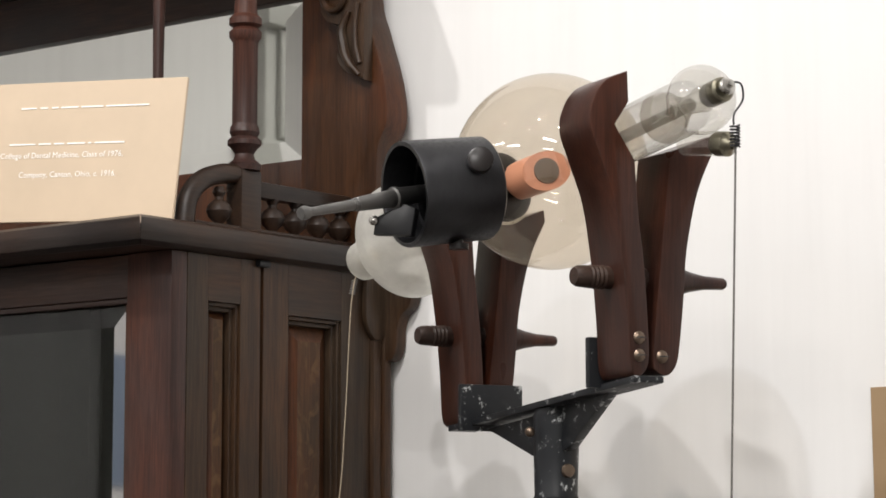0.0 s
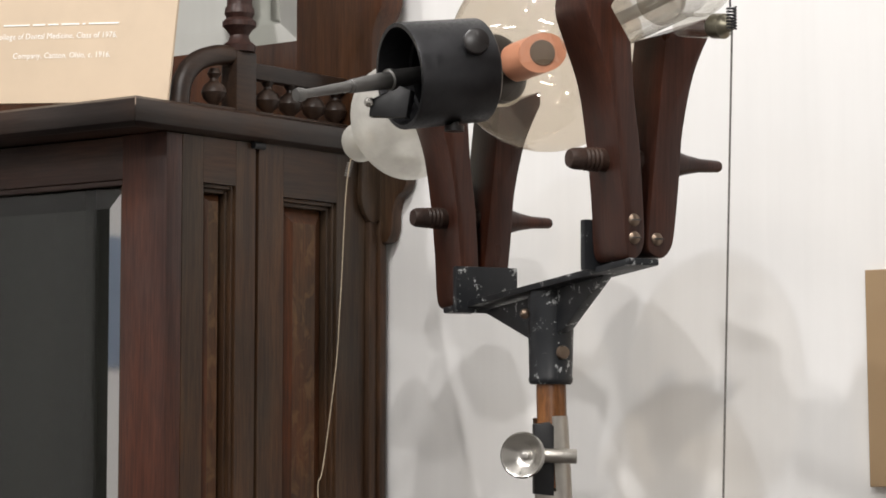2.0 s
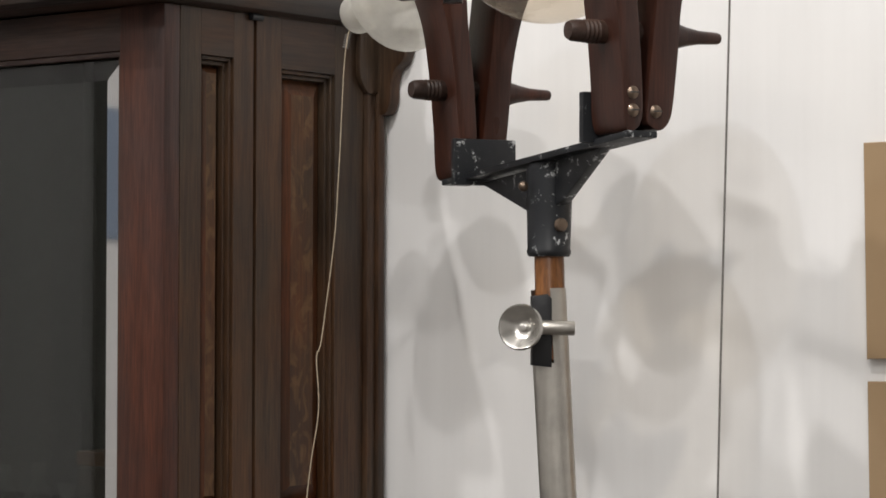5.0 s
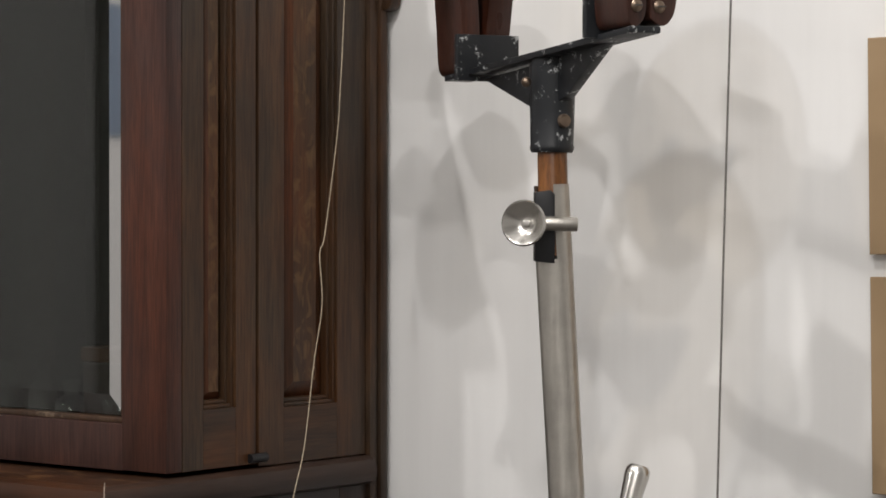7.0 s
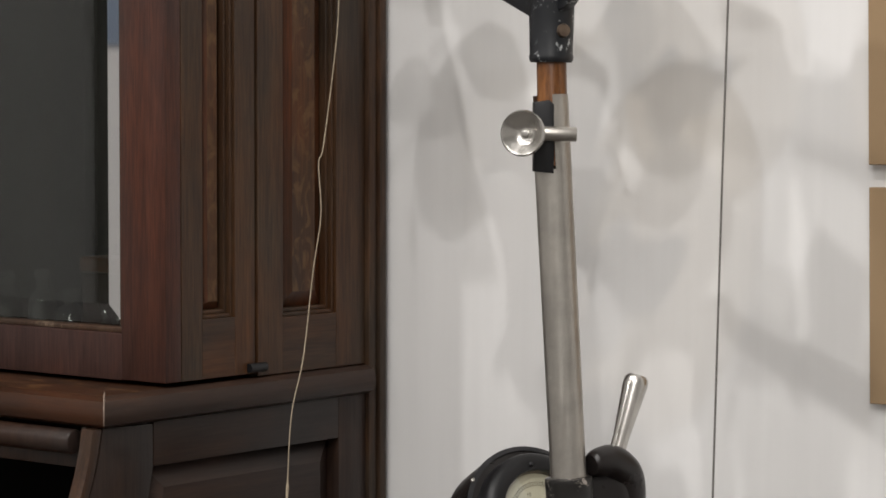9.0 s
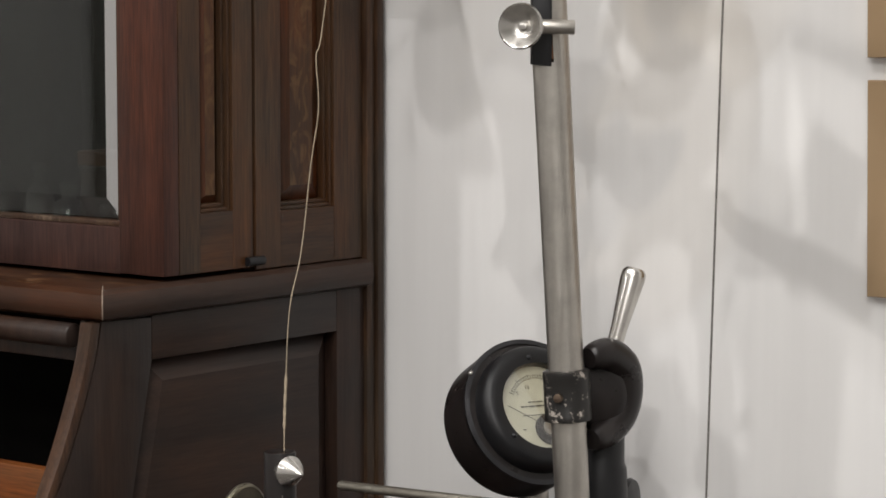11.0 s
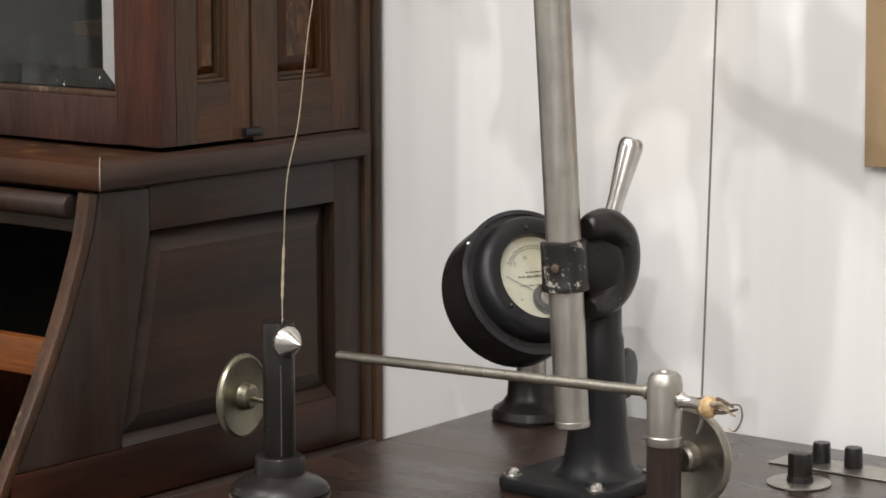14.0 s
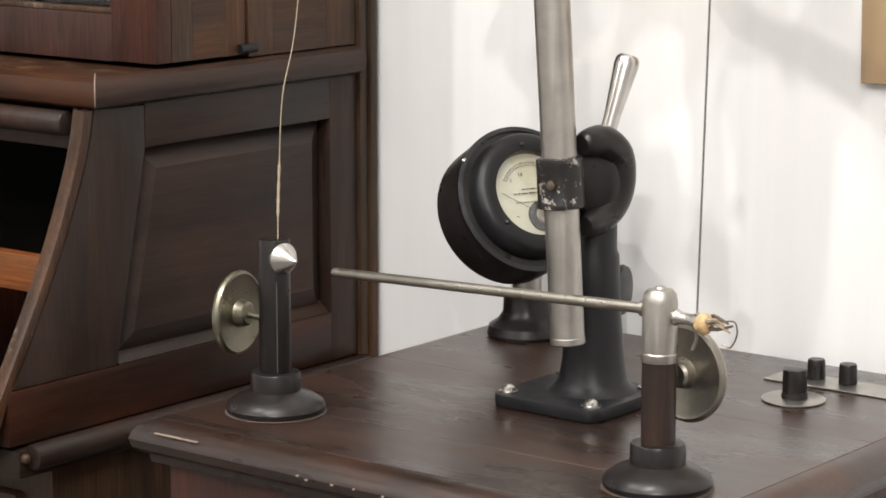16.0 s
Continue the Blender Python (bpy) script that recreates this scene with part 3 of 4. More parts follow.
for y in (1.945, 2.030, 2.067, 2.106, 2.143):
    part("spindle", lathe(B(), [(0, 0.004), (0.004, 0.006), (0.009, 0.0115), (0.016, 0.014), (0.023, 0.0115), (0.028, 0.005), (0.031, 0.0045), (0.036, 0.0075), (0.042, 0.005)], (GALX, y, 1.848), UP, 16), M["crown"], cab)
# turned column
col = [(0, 0.0175), (0.007, 0.0185), (0.012, 0.012), (0.018, 0.010), (0.024, 0.014), (0.028, 0.0185), (0.033, 0.0185), (0.037, 0.014), (0.042, 0.0165),
       (0.048, 0.0155), (0.05, 0.014), (0.052, 0.0138), (0.141, 0.0138), (0.143, 0.015), (0.147, 0.0175), (0.153, 0.018), (0.158, 0.013), (0.161, 0.018), (0.168, 0.018), (0.173, 0.013), (0.19, 0.012), (0.3, 0.0105)]
part("column", lathe(B(), col, (GALX, 1.984, 1.912), UP, 28), M["red"], cab, "turned and fluted column")
part("thin_column", lathe(B(), [(0, 0.011), (0.02, 0.010), (0.1, 0.0085), (0.16, 0.006), (0.2, 0.0062), (0.36, 0.008)], (-1.971, 1.98, 1.846), UP, 16), M["red"], cab)
# mirror back
part("back_rail", box(B(), (CL, 2.155, 1.845), (-1.9, 2.192, 1.953), 0.002), M["back"], cab)
part("back_top", box(B(), (CL, 2.150, 2.142), (-1.9, 2.192, 2.36), 0.002), M["oak_x"], cab)
part("mirror", box(B(), (CL + 0.03, 2.160, 1.953), (-1.9, 2.166, 2.143)), M["mirror"], cab, "bevelled silvered mirror")
for co in (((-1.911, 1.953), (-1.911, 2.143), (-1.938, 2.118), (-1.938, 1.976)), ((CL + 0.03, 1.953), (-1.911, 1.953), (-1.938, 1.976), (CL + 0.03, 1.976))):
    bmv = B()
    bmv.faces.new([bmv.verts.new((x, 2.1595 - (0.003 if k > 1 else 0.0), z)) for k, (x, z) in enumerate(co)])
    part("mirror_bevel", bmv, M["mirror"], cab, "bevelled mirror border", 1)
wavy = [(v.x, v.y) for v in spline([(-1.82, 2.36, 0), (-1.825, 2.25, 0), (-1.818, 2.134, 0), (-1.806, 2.093, 0), (-1.786, 2.031, 0), (-1.782, 1.985, 0), (-1.795, 1.955, 0), (-1.797, 1.9, 0), (-1.797, 1.83, 0)], 5)]
part("back_stile", prism(B(), wavy + [(-1.911, 1.83), (-1.911, 2.36)], (0, 2.192, 0), (1, 0, 0), (0, 0, 1), (0, -0.038, 0), 0.003), M["back"], cab, "wavy-edged mahogany stile")
canopy = part("canopy", box(B(), (CL, 1.95, 2.205), (-1.80, 2.15, 2.235), 0.004), M["oak_x"], cab)
scr = [(v.x, v.y) for v in spline([(-1.868, 2.205, 0), (-1.871, 2.15, 0), (-1.8655, 2.115, 0), (-1.854, 2.103, 0), (-1.838, 2.0985, 0)], 5)]
scr += [(v.x, v.y) for v in spline([(-1.8365, 2.095, 0), (-1.8395, 2.086, 0), (-1.836, 2.072, 0), (-1.843, 2.064, 0), (-1.834, 2.047, 0), (-1.816, 2.038, 0), (-1.802, 2.031, 0)], 5)] + [(-1.802, 2.205)]
part("scroll_bracket", prism(B(), scr, (0, 2.153, 0), (1, 0, 0), (0, 0, 1), (0, -0.016, 0), 0.002), M["oak"], cab, "dark carved scroll")
spiral = [(-1.842 + (0.021 - 0.0009 * k) * cos(0.42 * k + 2.2), 2.134, 2.134 + (0.024 - 0.001 * k) * sin(0.42 * k + 2.2)) for k in range(20)]
part("scroll_relief", sweep(B(), spiral, [0.0052 - 0.00012 * k for k in range(20)], 10), M["oak"], cab)
leaf = spline([(-1.822, 2.134, 2.112), (-1.832, 2.134, 2.092), (-1.829, 2.134, 2.072), (-1.823, 2.134, 2.055), (-1.808, 2.136, 2.037)], 5)
part("scroll_relief", sweep(B(), leaf, [0.002 + 0.0045 * sin(pi * (k + 1) / (len(leaf) + 1)) for k in range(len(leaf))], 10), M["oak"], cab)
vein = spline([(-1.810, 2.134, 2.12), (-1.813, 2.134, 2.095), (-1.812, 2.134, 2.07), (-1.807, 2.135, 2.05)], 5)
part("scroll_relief", sweep(B(), vein, 0.0035, 10), M["oak"], cab)
lobe = spline([(-1.83, 1.812, 0), (-1.772, 1.812, 0), (-1.7733, 1.7907, 0), (-1.779, 1.775, 0), (-1.790, 1.766, 0), (-1.7955, 1.7503, 0), (-1.7965, 1.733, 0), (-1.801, 1.720, 0), (-1.8086, 1.7157, 0), (-1.83, 1.7157, 0)], 5)
part("scroll_bracket", prism(B(), [(v.x, v.y) for v in lobe], (0, 2.2075, 0), (1, 0, 0), (0, 0, 1), (0, -0.018, 0), 0.003), M["oak"], cab)
knuckle = spline([(0, 2.157, 1.812), (0, 2.155, 1.77), (0, 2.159, 1.752), (0, 2.169, 1.7405), (0, 2.180, 1.7385), (0, 2.194, 1.744), (0, 2.206, 1.752), (0, 2.206, 1.812)], 5)
part("scroll_bracket", prism(B(), [(v.y, v.z) for v in knuckle], (SIDE_X + 0.0005, 0, 0), (0, 1, 0), (0, 0, 1), (0.008, 0, 0), 0.003), M["oak"], cab)

# ---------- text card on the cabinet ----------
card = thing("text_card", (-2.0, 1.875, 1.846), "cream exhibit card with white lettering leaning on the cabinet", "sign")
tilt = Matrix.Rotation(radians(13), 3, "Z") @ Matrix.Rotation(radians(-6), 3, "X") @ Matrix.Rotation(radians(2.6), 3, "Y")
CARD_O = Vector((-1.8455, 1.868, 1.846))


def on_card(x, z, out=0.0):
    return CARD_O + tilt @ Vector((x, -out, z))


bmc = B()
box(bmc, (-0.36, 0, 0.0), (0.008, 0.004, 0.156), 0.0006, 1)
bmesh.ops.transform(bmc, matrix=Matrix.Translation(CARD_O) @ tilt.to_4x4(), verts=bmc.verts)
part("board", bmc, M["card"], card)


def card_text(words, x_end, z, size):
    cu = bpy.data.curves.new("lettering", "FONT")
    cu.body, cu.size, cu.align_x, cu.resolution_u = words, size, "RIGHT", 2
    tmp = new("lettering", cu)
    me = bpy.data.meshes.new_from_object(tmp)
    bpy.data.objects.remove(tmp)
    me.materials.clear()
    me.materials.append(M["white"])
    ob = new("lettering", me)
    ob.parent = card
    ob.matrix_local = Matrix.Translation(on_card(x_end, z, 0.0006) - Vector(card.location)) @ tilt.to_4x4() @ Matrix.Rotation(radians(90), 4, "X")
    return ob


def card_bar(x0, x1, z, h):
    b = B()
    box(b, (x0, -0.0008, z), (x1, -0.0001, z + h))
    bmesh.ops.transform(b, matrix=Matrix.Translation(CARD_O) @ tilt.to_4x4(), verts=b.verts)
    part("line_bar", b, M["white"], card)


card_text("College of Dental Medicine, Class of 1976,", -0.062, 0.071, 0.0092)
card_text("Company, Canton, Ohio, c. 1916.", -0.068, 0.0495, 0.0092)
for x0, x1 in ((-0.100, -0.062), (-0.108, -0.104), (-0.135, -0.112), (-0.152, -0.139), (-0.172, -0.156), (-0.21, -0.176)):
    card_bar(x0, x1, 0.0858, 0.0016)
for x0, x1 in ((-0.09, -0.036), (-0.122, -0.094), (-0.148, -0.126), (-0.16, -0.152), (-0.175, -0.165), (-0.2, -0.18)):
    card_bar(x0, x1, 0.1262, 0.0016)

# ---------- apparatus table ----------
table = thing("apparatus_table", (-1.31, 1.9, 0), "dark varnished wooden X-ray apparatus cabinet with a moulded top", "table")
TX0, TX1, TY0, TY1 = -1.587, -1.027, 1.612, 2.178
for a, b in ((TY0, 1.7132), (1.7134, 1.9352), (1.9354, TY1)):
    part("top_board", box(B(), (TX0, a, TOP_Z - 0.022), (TX1, b, TOP_Z), 0.0005, 1), M["tabletop"], table)
nose = [(0.0, 0.0), (0.010, -0.0008), (0.020, -0.004), (0.028, -0.010), (0.031, -0.017), (0.028, -0.025), (0.020, -0.030), (0.012, -0.032), (0.010, -0.040), (0.0, -0.042)]
FL, FR = (TX0, TY0), (TX1, TY0)
for a, b, na, nb in (((TX0, TY1), FL, (-1, 0), (-0.6, -0.8)), (FL, FR, (-0.6, -0.8), (1, -1)), (FR, (TX1, TY1), (1, -1), (1, 0))):
    bmn = B()
    va = [bmn.verts.new((a[0] + na[0] * o, a[1] + na[1] * o, TOP_Z - 0.0006 + h)) for o, h in nose]
    vb = [bmn.verts.new((b[0] + nb[0] * o, b[1] + nb[1] * o, TOP_Z - 0.0006 + h)) for o, h in nose]
    for k in range(len(nose) - 1):
        bmn.faces.new((va[k], va[k + 1], vb[k + 1], vb[k]))
    bmn.faces.new(va)
    bmn.faces.new(vb)
    part("nosing", bmn, M["mould"], table, "worn rounded edge")
# pale chips on the nosing; the first, long one paints a highlight streak
for x0, x1, z, y in ((-1.572, -1.519, 0.9225, 0.0250), (-1.396, -1.393, 0.914, 0.031), (-1.386, -1.383, 0.912, 0.0312), (-1.357, -1.354, 0.9125, 0.0312), (-1.332, -1.330, 0.913, 0.0312), (-1.30, -1.298, 0.912, 0.0312)):
    part("chip_highlight", box(B(), (x0, TY0 - y - 0.0004, z - 0.0008), (x1, TY0 - y + 0.002, z + 0.0008), 0.0003, 1), M["pale"], table, "pale chips and a painted highlight streak")
part("body", box(B(), (TX0 + 0.005, TY0 + 0.004, 0.06), (TX1 - 0.005, TY1 - 0.004, TOP_Z - 0.023), 0.003), M["red"], table)
part("plinth", box(B(), (TX0 - 0.005, TY0 - 0.008, 0), (TX1 + 0.005, TY1, 0.08), 0.004), M["tabletop"], table)

# ---------- X-ray stand ----------
st = thing("xray_stand", S(0.146, 2.307, TOP_Z), "black iron and nickel X-ray tube stand with walnut clamps", "stand")
px, py = -1.316, 1.893
plan = [(px + sx * 0.044 + 0.017 * cos(radians(an)), py + sy * 0.044 + 0.017 * sin(radians(an))) for sx, sy, a0 in ((1, 1, 0), (-1, 1, 90), (-1, -1, 180), (1, -1, 270)) for an in range(a0, a0 + 91, 15)]
part("base_plate", prism(B(), plan, (0, 0, TOP_Z + 0.0005), (1, 0, 0), (0, 1, 0), (0, 0, 0.0125), 0.003), M["black"], st)
for sx in (-1, 1):
    for sy in (-1, 1):
        c = Vector((px + sx * 0.047, py + sy * 0.047, TOP_Z + 0.013))
        bolt = part("bolt", lathe(B(), [(0, 0.0095), (0.0015, 0.0095), (0.002, 0.0065), (0.005, 0.006), (0.0075, 0.003), (0.008, 0)], c, UP, 16), M["bright"], st)
PR, PD = 0.1545, 2.306
postp = S(PR, PD, TOP_Z + 0.012)
part("pillar", lathe(B(), [(0, 0.045), (0.005, 0.037), (0.012, 0.0325), (0.03, 0.0295), (0.07, 0.0262), (0.1, 0.0250), (0.13, 0.0235), (0.135, 0.0215), (0.2, 0.021), (0.215, 0.019)], postp, UP, 36), M["black"], st)
hook = spline([S(0.1395, 2.268, 1.180), S(0.157, 2.282, 1.182), S(0.1715, 2.298, 1.168), S(0.1745, 2.302, 1.146), S(0.170, 2.300, 1.124), S(0.158, 2.288, 1.110), S(0.1425, 2.268, 1.1045)], 6)
nh = len(hook)
part("hook_bracket", sweep(B(), hook, [0.0095 + 0.0085 * sin(pi * i / (nh - 1)) ** 0.6 for i in range(nh)], 16), M["bake"], st)
web = lathe(B(), [(-0.012, 0.0), (-0.011, 0.031), (-0.006, 0.0375), (0.003, 0.0375), (0.010, 0.031), (0.0135, 0.02), (0.0145, 0.0)], S(0.1475, 2.289, 1.1435), -FW + RT * 0.25, 48)
part("bracket_web", web, M["bake"], st)
part("handle_lever", lathe(B(), [(0, 0.0075), (0.02, 0.0078), (0.068, 0.0118), (0.074, 0.0112), (0.077, 0.009), (0.078, 0)], S(0.1660, 2.32, 1.182), S(0.1868, 2.337, 1.2550) - S(0.1660, 2.32, 1.182), 24), M["bright"], st, "bright nickel lever")
part("side_wheel", lathe(B(), [(0, 0.006), (0.008, 0.006), (0.008, 0.0225), (0.012, 0.0245), (0.016, 0.0225), (0.018, 0.01)], S(0.170, 2.322, 1.0355), RT * 0.8 - FW * 0.35, 28), M["black"], st)
# nickel tube, leaning a little
T0, T1 = S(0.1278, 2.256, 0.9975), S(0.1005, 2.272, 1.515)
tdir = (T1 - T0).normalized()


def on_tube(z):
    return T0 + (T1 - T0) * ((z - T0.z) / (T1.z - T0.z))


part("tube", lathe(B(), [(0, 0.0155), (0.001, 0.0163), (0.006, 0.0163), (0.0065, 0.0158), (0.2, 0.0163), (0.452, 0.0168), (0.4521, 0.0)], T0, tdir, 40), M["nickel"], st, "brushed nickel tube")
half = B()
lathe(half, [(0.45, 0.0168), (0.519, 0.0168), (0.519, 0.0148), (0.45, 0.0148)], T0, tdir, 40, cap=False)
cut = on_tube(1.48)
bmesh.ops.delete(half, geom=[f for f in half.faces if (f.calc_center_median() - cut).dot(RT * -0.8 - FW * 0.6) > 0.0075], context="FACES")
part("split_sleeve", half, M["nickel"], st, "split upper end of the tube")
ic = on_tube(1.478) - FW * 0.0185 - RT * 0.0165
part("insert", prism(B(), [(0, -0.031), (0.018, -0.033), (0.018, 0.029), (0.014, 0.033), (0, 0.031)], ic, RT, UP, FW * 0.016 + RT * -0.001, 0.0015), M["black"], st)
part("collar", lathe(B(), [(0, 0.0195), (0.001, 0.0215), (0.005, 0.022), (0.006, 0.0215), (0.041, 0.0215), (0.043, 0.022), (0.046, 0.0215), (0.047, 0.0195)], on_tube(1.1235), tdir, 36), M["collar"], st, "chipped black collar")
cs = on_tube(1.1475) - FW * 0.0205 - RT * 0.009
part("screw", lathe(B(), [(0, 0.0045), (0.003, 0.004), (0.004, 0.0)], cs, -FW - RT * 0.4, 14), M["screw"], st)
# wooden inner rod
W0 = on_tube(1.45)
W1 = S(0.1026, 2.287, 1.56)
part("wooden_rod", rod(B(), W0, W1, 0.0136, seg=28), M["rod"], st, "orange-brown oak rod")
# dished thumbscrew
kn = S(0.076, 2.232, 1.4813)
kdir = (-RT * 0.33 - FW * 0.92 + UP * 0.06)
tv = lathe(B(), [(-0.012, 0.005), (-0.006, 0.009), (-0.001, 0.0195), (0.003, 0.0208), (0.0045, 0.0195), (0.003, 0.017), (-0.003, 0.011), (-0.006, 0.006), (-0.006, 0.004), (-0.003, 0.0034), (-0.002, 0.0)], kn, kdir, 36)
part("thumbscrew", tv, M["bright"], st, "dished nickel thumbscrew")
part("thumbscrew_stem", rod(B(), kn + RT * 0.008 + FW * 0.012, S(0.1237, 2.245, 1.4803), 0.0066, seg=22, bev=0.001), M["nickel"], st)
# socket and yoke
CB, CT = S(0.1025, 2.287, 1.5452), S(0.103, 2.287, 1.625)
part("socket", lathe(B(), [(0, 0.0185), (0.002, 0.0198), (0.005, 0.0204), (0.007, 0.0196), (0.04, 0.0205), (0.08, 0.0212)], CB, CT - CB, 36), M["chipped"], st, "chipped black iron socket")
for r, z in ((0.0785, 1.6085),):
    part("screw", ball(B(), S(r, 2.270, z), 0.0048, 14), M["screw"], st)
part("screw", lathe(B(), [(0, 0.0065), (0.003, 0.0055), (0.0042, 0)], S(0.1125, 2.2675, 1.5735), -FW + RT * 0.4, 16), M["screw"], st)
AX = RT * 0.447 - FW * 0.894      # along the yoke, towards the front clamp
PV = RT * 0.894 + FW * 0.447      # across it
CR = S(0.1658, 2.12, 0)           # foot of the front clamp's near face
SPAN, DROP = 0.32, -0.026
CRB = CR - AX * SPAN + RT * 0.0075
LEFT_JAW = [(-0.0085, 1.91), (-0.030, 1.9005), (-0.042, 1.884), (-0.0462, 1.863), (-0.0365, 1.835), (-0.0235, 1.7992), (-0.0156, 1.7514), (-0.0106, 1.6987), (-0.0085, 1.66), (-0.004, 1.6485), (0.004, 1.650), (0.0098, 1.66),
            (0.0103, 1.6803), (0.0066, 1.7429), (0.0014, 1.7862), (-0.0024, 1.8434)]
RIGHT_JAW = [(0.0331, 1.843), (0.0776, 1.8601), (0.0785, 1.8477), (0.061, 1.8093), (0.0495, 1.7595), (0.046, 1.7204), (0.041, 1.675), (0.037, 1.658), (0.0285, 1.6497), (0.018, 1.6525), (0.014, 1.6613), (0.0173, 1.6999), (0.0236, 1.7583)]


def smooth(outline, sharp):
    """Rounds the outline between its sharp corners."""
    n, out, run = len(outline), [], []
    for i in range(n):
        run.append((*outline[i], 0))
        if i in sharp and len(run) > 1 or i == n - 1:
            out += [(v.x, v.y) for v in spline(run, 4)][:-1] if i in sharp else [(v.x, v.y) for v in spline(run, 4)]
            run = [(*outline[i], 0)]
    return out


lj = smooth(LEFT_JAW, {0, 15}) + [(-0.0212, 1.8625), (-0.0076, 1.8831)]
rj = smooth(RIGHT_JAW, {0, 1, 2})
for foot, dz in ((CR, 0.0), (CRB, DROP)):
    o = foot + UP * dz
    jaw = part("clamp_jaw", prism(B(), lj, o, PV, UP, -AX * 0.055, 0.0022), M["jaw"], st, "curved walnut clamp jaw")
    jaw2 = part("clamp_jaw", prism(B(), rj, o, PV, UP, -AX * 0.055, 0.0022), M["jaw"], st, "curved walnut clamp jaw")
    mid = o - AX * 0.027
    zp = UP * 1.734
    part("clamp_screw", lathe(B(), [(0, 0.004), (0.0004, 0.0075), (0.004, 0.0092), (0.012, 0.0098), (0.014, 0.0092), (0.016, 0.0102), (0.018, 0.0095), (0.020, 0.0104), (0.022, 0.0097), (0.024, 0.0106), (0.026, 0.0099), (0.028, 0.0107),
                                    (0.030, 0.010), (0.040, 0.010), (0.08, 0.010)], mid + zp - PV * 0.0483, PV, 24), M["peg"], st, "turned wooden clamp screw")
    part("clamp_screw_tip", lathe(B(), [(0, 0.0138), (0.010, 0.0125), (0.022, 0.0088), (0.036, 0.0062), (0.056, 0.0052), (0.0585, 0.004), (0.059, 0)], mid + zp + PV * 0.0455, PV, 24), M["jaw"], st)
    for p, z in ((0.0, 1.681), (0.0003, 1.666), (0.0225, 1.6655)) if dz == 0.0 else ():
        c = o + PV * p + UP * z
        sc = part("screw", lathe(B(), [(0, 0.0056), (0.001, 0.0056), (0.0026, 0.0042), (0.0034, 0.0018), (0.0036, 0)], c - AX * 0.0002, AX, 18), M["screw"], st, "slotted brass screw")
        part("slot", box(B(), c + AX * 0.0034 - Vector((0.0045, 0.0045, 0.0005)) * 0.7, c + AX * 0.0040 + Vector((0.0045, 0.0045, 0.0005)) * 0.7), M["ink"], sc)

# iron yoke under the clamps
y_front, y_back = CR + UP * 1.6495, CRB + UP * (1.6495 + DROP)


def slab(bm, a, b, across, lo, hi, bev=0.0015):
    """A bar from a to b; across: half width along PV; lo and hi: heights."""
    a, b = Vector(a), Vector(b)
    co = [p + PV * s + UP * h for p in (a, b) for s in across for h in (lo, hi)]
    v = [bm.verts.new(c) for c in co]
    for q in ((0, 1, 3, 2), (4, 6, 7, 5), (0, 4, 5, 1), (2, 3, 7, 6), (0, 2, 6, 4), (1, 5, 7, 3)):
        bm.faces.new([v[i] for i in q])
    bmesh.ops.recalc_face_normals(bm, faces=bm.faces)
    if bev:
        bmesh.ops.bevel(bm, geom=list(bm.edges), offset=bev, segments=2, profile=0.6, affect="EDGES")
    return bm


part("yoke_bar", slab(B(), y_back - AX * 0.045, y_front + AX * 0.001, (-0.006, 0.024), -0.0065, -0.0005), M["chipped"], st, "chipped black iron yoke")
part("yoke_plate", slab(B(), y_back + AX * 0.001, y_back + AX * 0.008, (-0.019, 0.048), -0.008, 0.0365), M["chipped"], st)
part("yoke_plate", slab(B(), y_front - AX * 0.064, y_front - AX * 0.0565, (-0.016, 0.034), -0.008, 0.036), M["chipped"], st)
axis_top = S(0.1045, 2.287, 1.625)
for end, top in ((y_back + AX * 0.012, -0.0065), (y_front - AX * 0.055, -0.0065)):
    bmw = B()
    c0 = Vector(axis_top)
    e = end + PV * 0.012 + UP * top
    side_v = (PV * 1.0).normalized() * 0.010
    prism(bmw, [(0, 0), (1, 0), (1, -0.042), (0.72, -0.038), (0.12, -0.006)], e, c0 + UP * 0.004 - e, UP, side_v, 0.001)
    bmesh.ops.translate(bmw, verts=bmw.verts, vec=-side_v / 2)
    part("gusset", bmw, M["chipped"], st)
part("socket_head", lathe(B(), [(0, 0.021), (0.014, 0.0215), (0.022, 0.02)], S(0.1043, 2.287, 1.610), UP, 32), M["chipped"], st)

# ---------- gas X-ray tube in the clamps ----------
xt = thing("xray_tube", S(0.0993, 2.287, 1.758), "smoky amber glass gas X-ray tube held in wooden clamps", "x-ray tube")
C = S(0.0993, 2.287, 1.8485)
END_R, END_L = S(0.2156, 2.05, 1.8735), S(-0.0818, 2.60, 1.7986)
END_L = END_L + UP * 0.004
DR, DL = (END_R - C).normalized(), (END_L - C).normalized()
R0 = 0.0905
bulb = B()
bmesh.ops.create_uvsphere(bulb, u_segments=64, v_segments=40, radius=R0, matrix=Matrix.Translation(C))
part("bulb", bulb, M["amber"], xt)
lenR = (END_R - C).length
ball_c, ball_r = lenR - 0.004, 0.0292
shell = [(0.084, 0.034), (0.092, 0.027), (0.105, 0.0243), (lenR - 0.040, 0.0238), (lenR - 0.032, 0.0226), (lenR - 0.0255, 0.0216)]
shell += [(ball_c + ball_r * sin(radians(a)), ball_r * cos(radians(a))) for a in range(-42, 66, 6)]
shell += [(lenR + 0.0215, 0.0105), (lenR + 0.012, 0.0102)]
part("front_arm", lathe(B(), shell, C, DR, 64, cap=False), M["arm_glass"], xt, "clear glass arm")
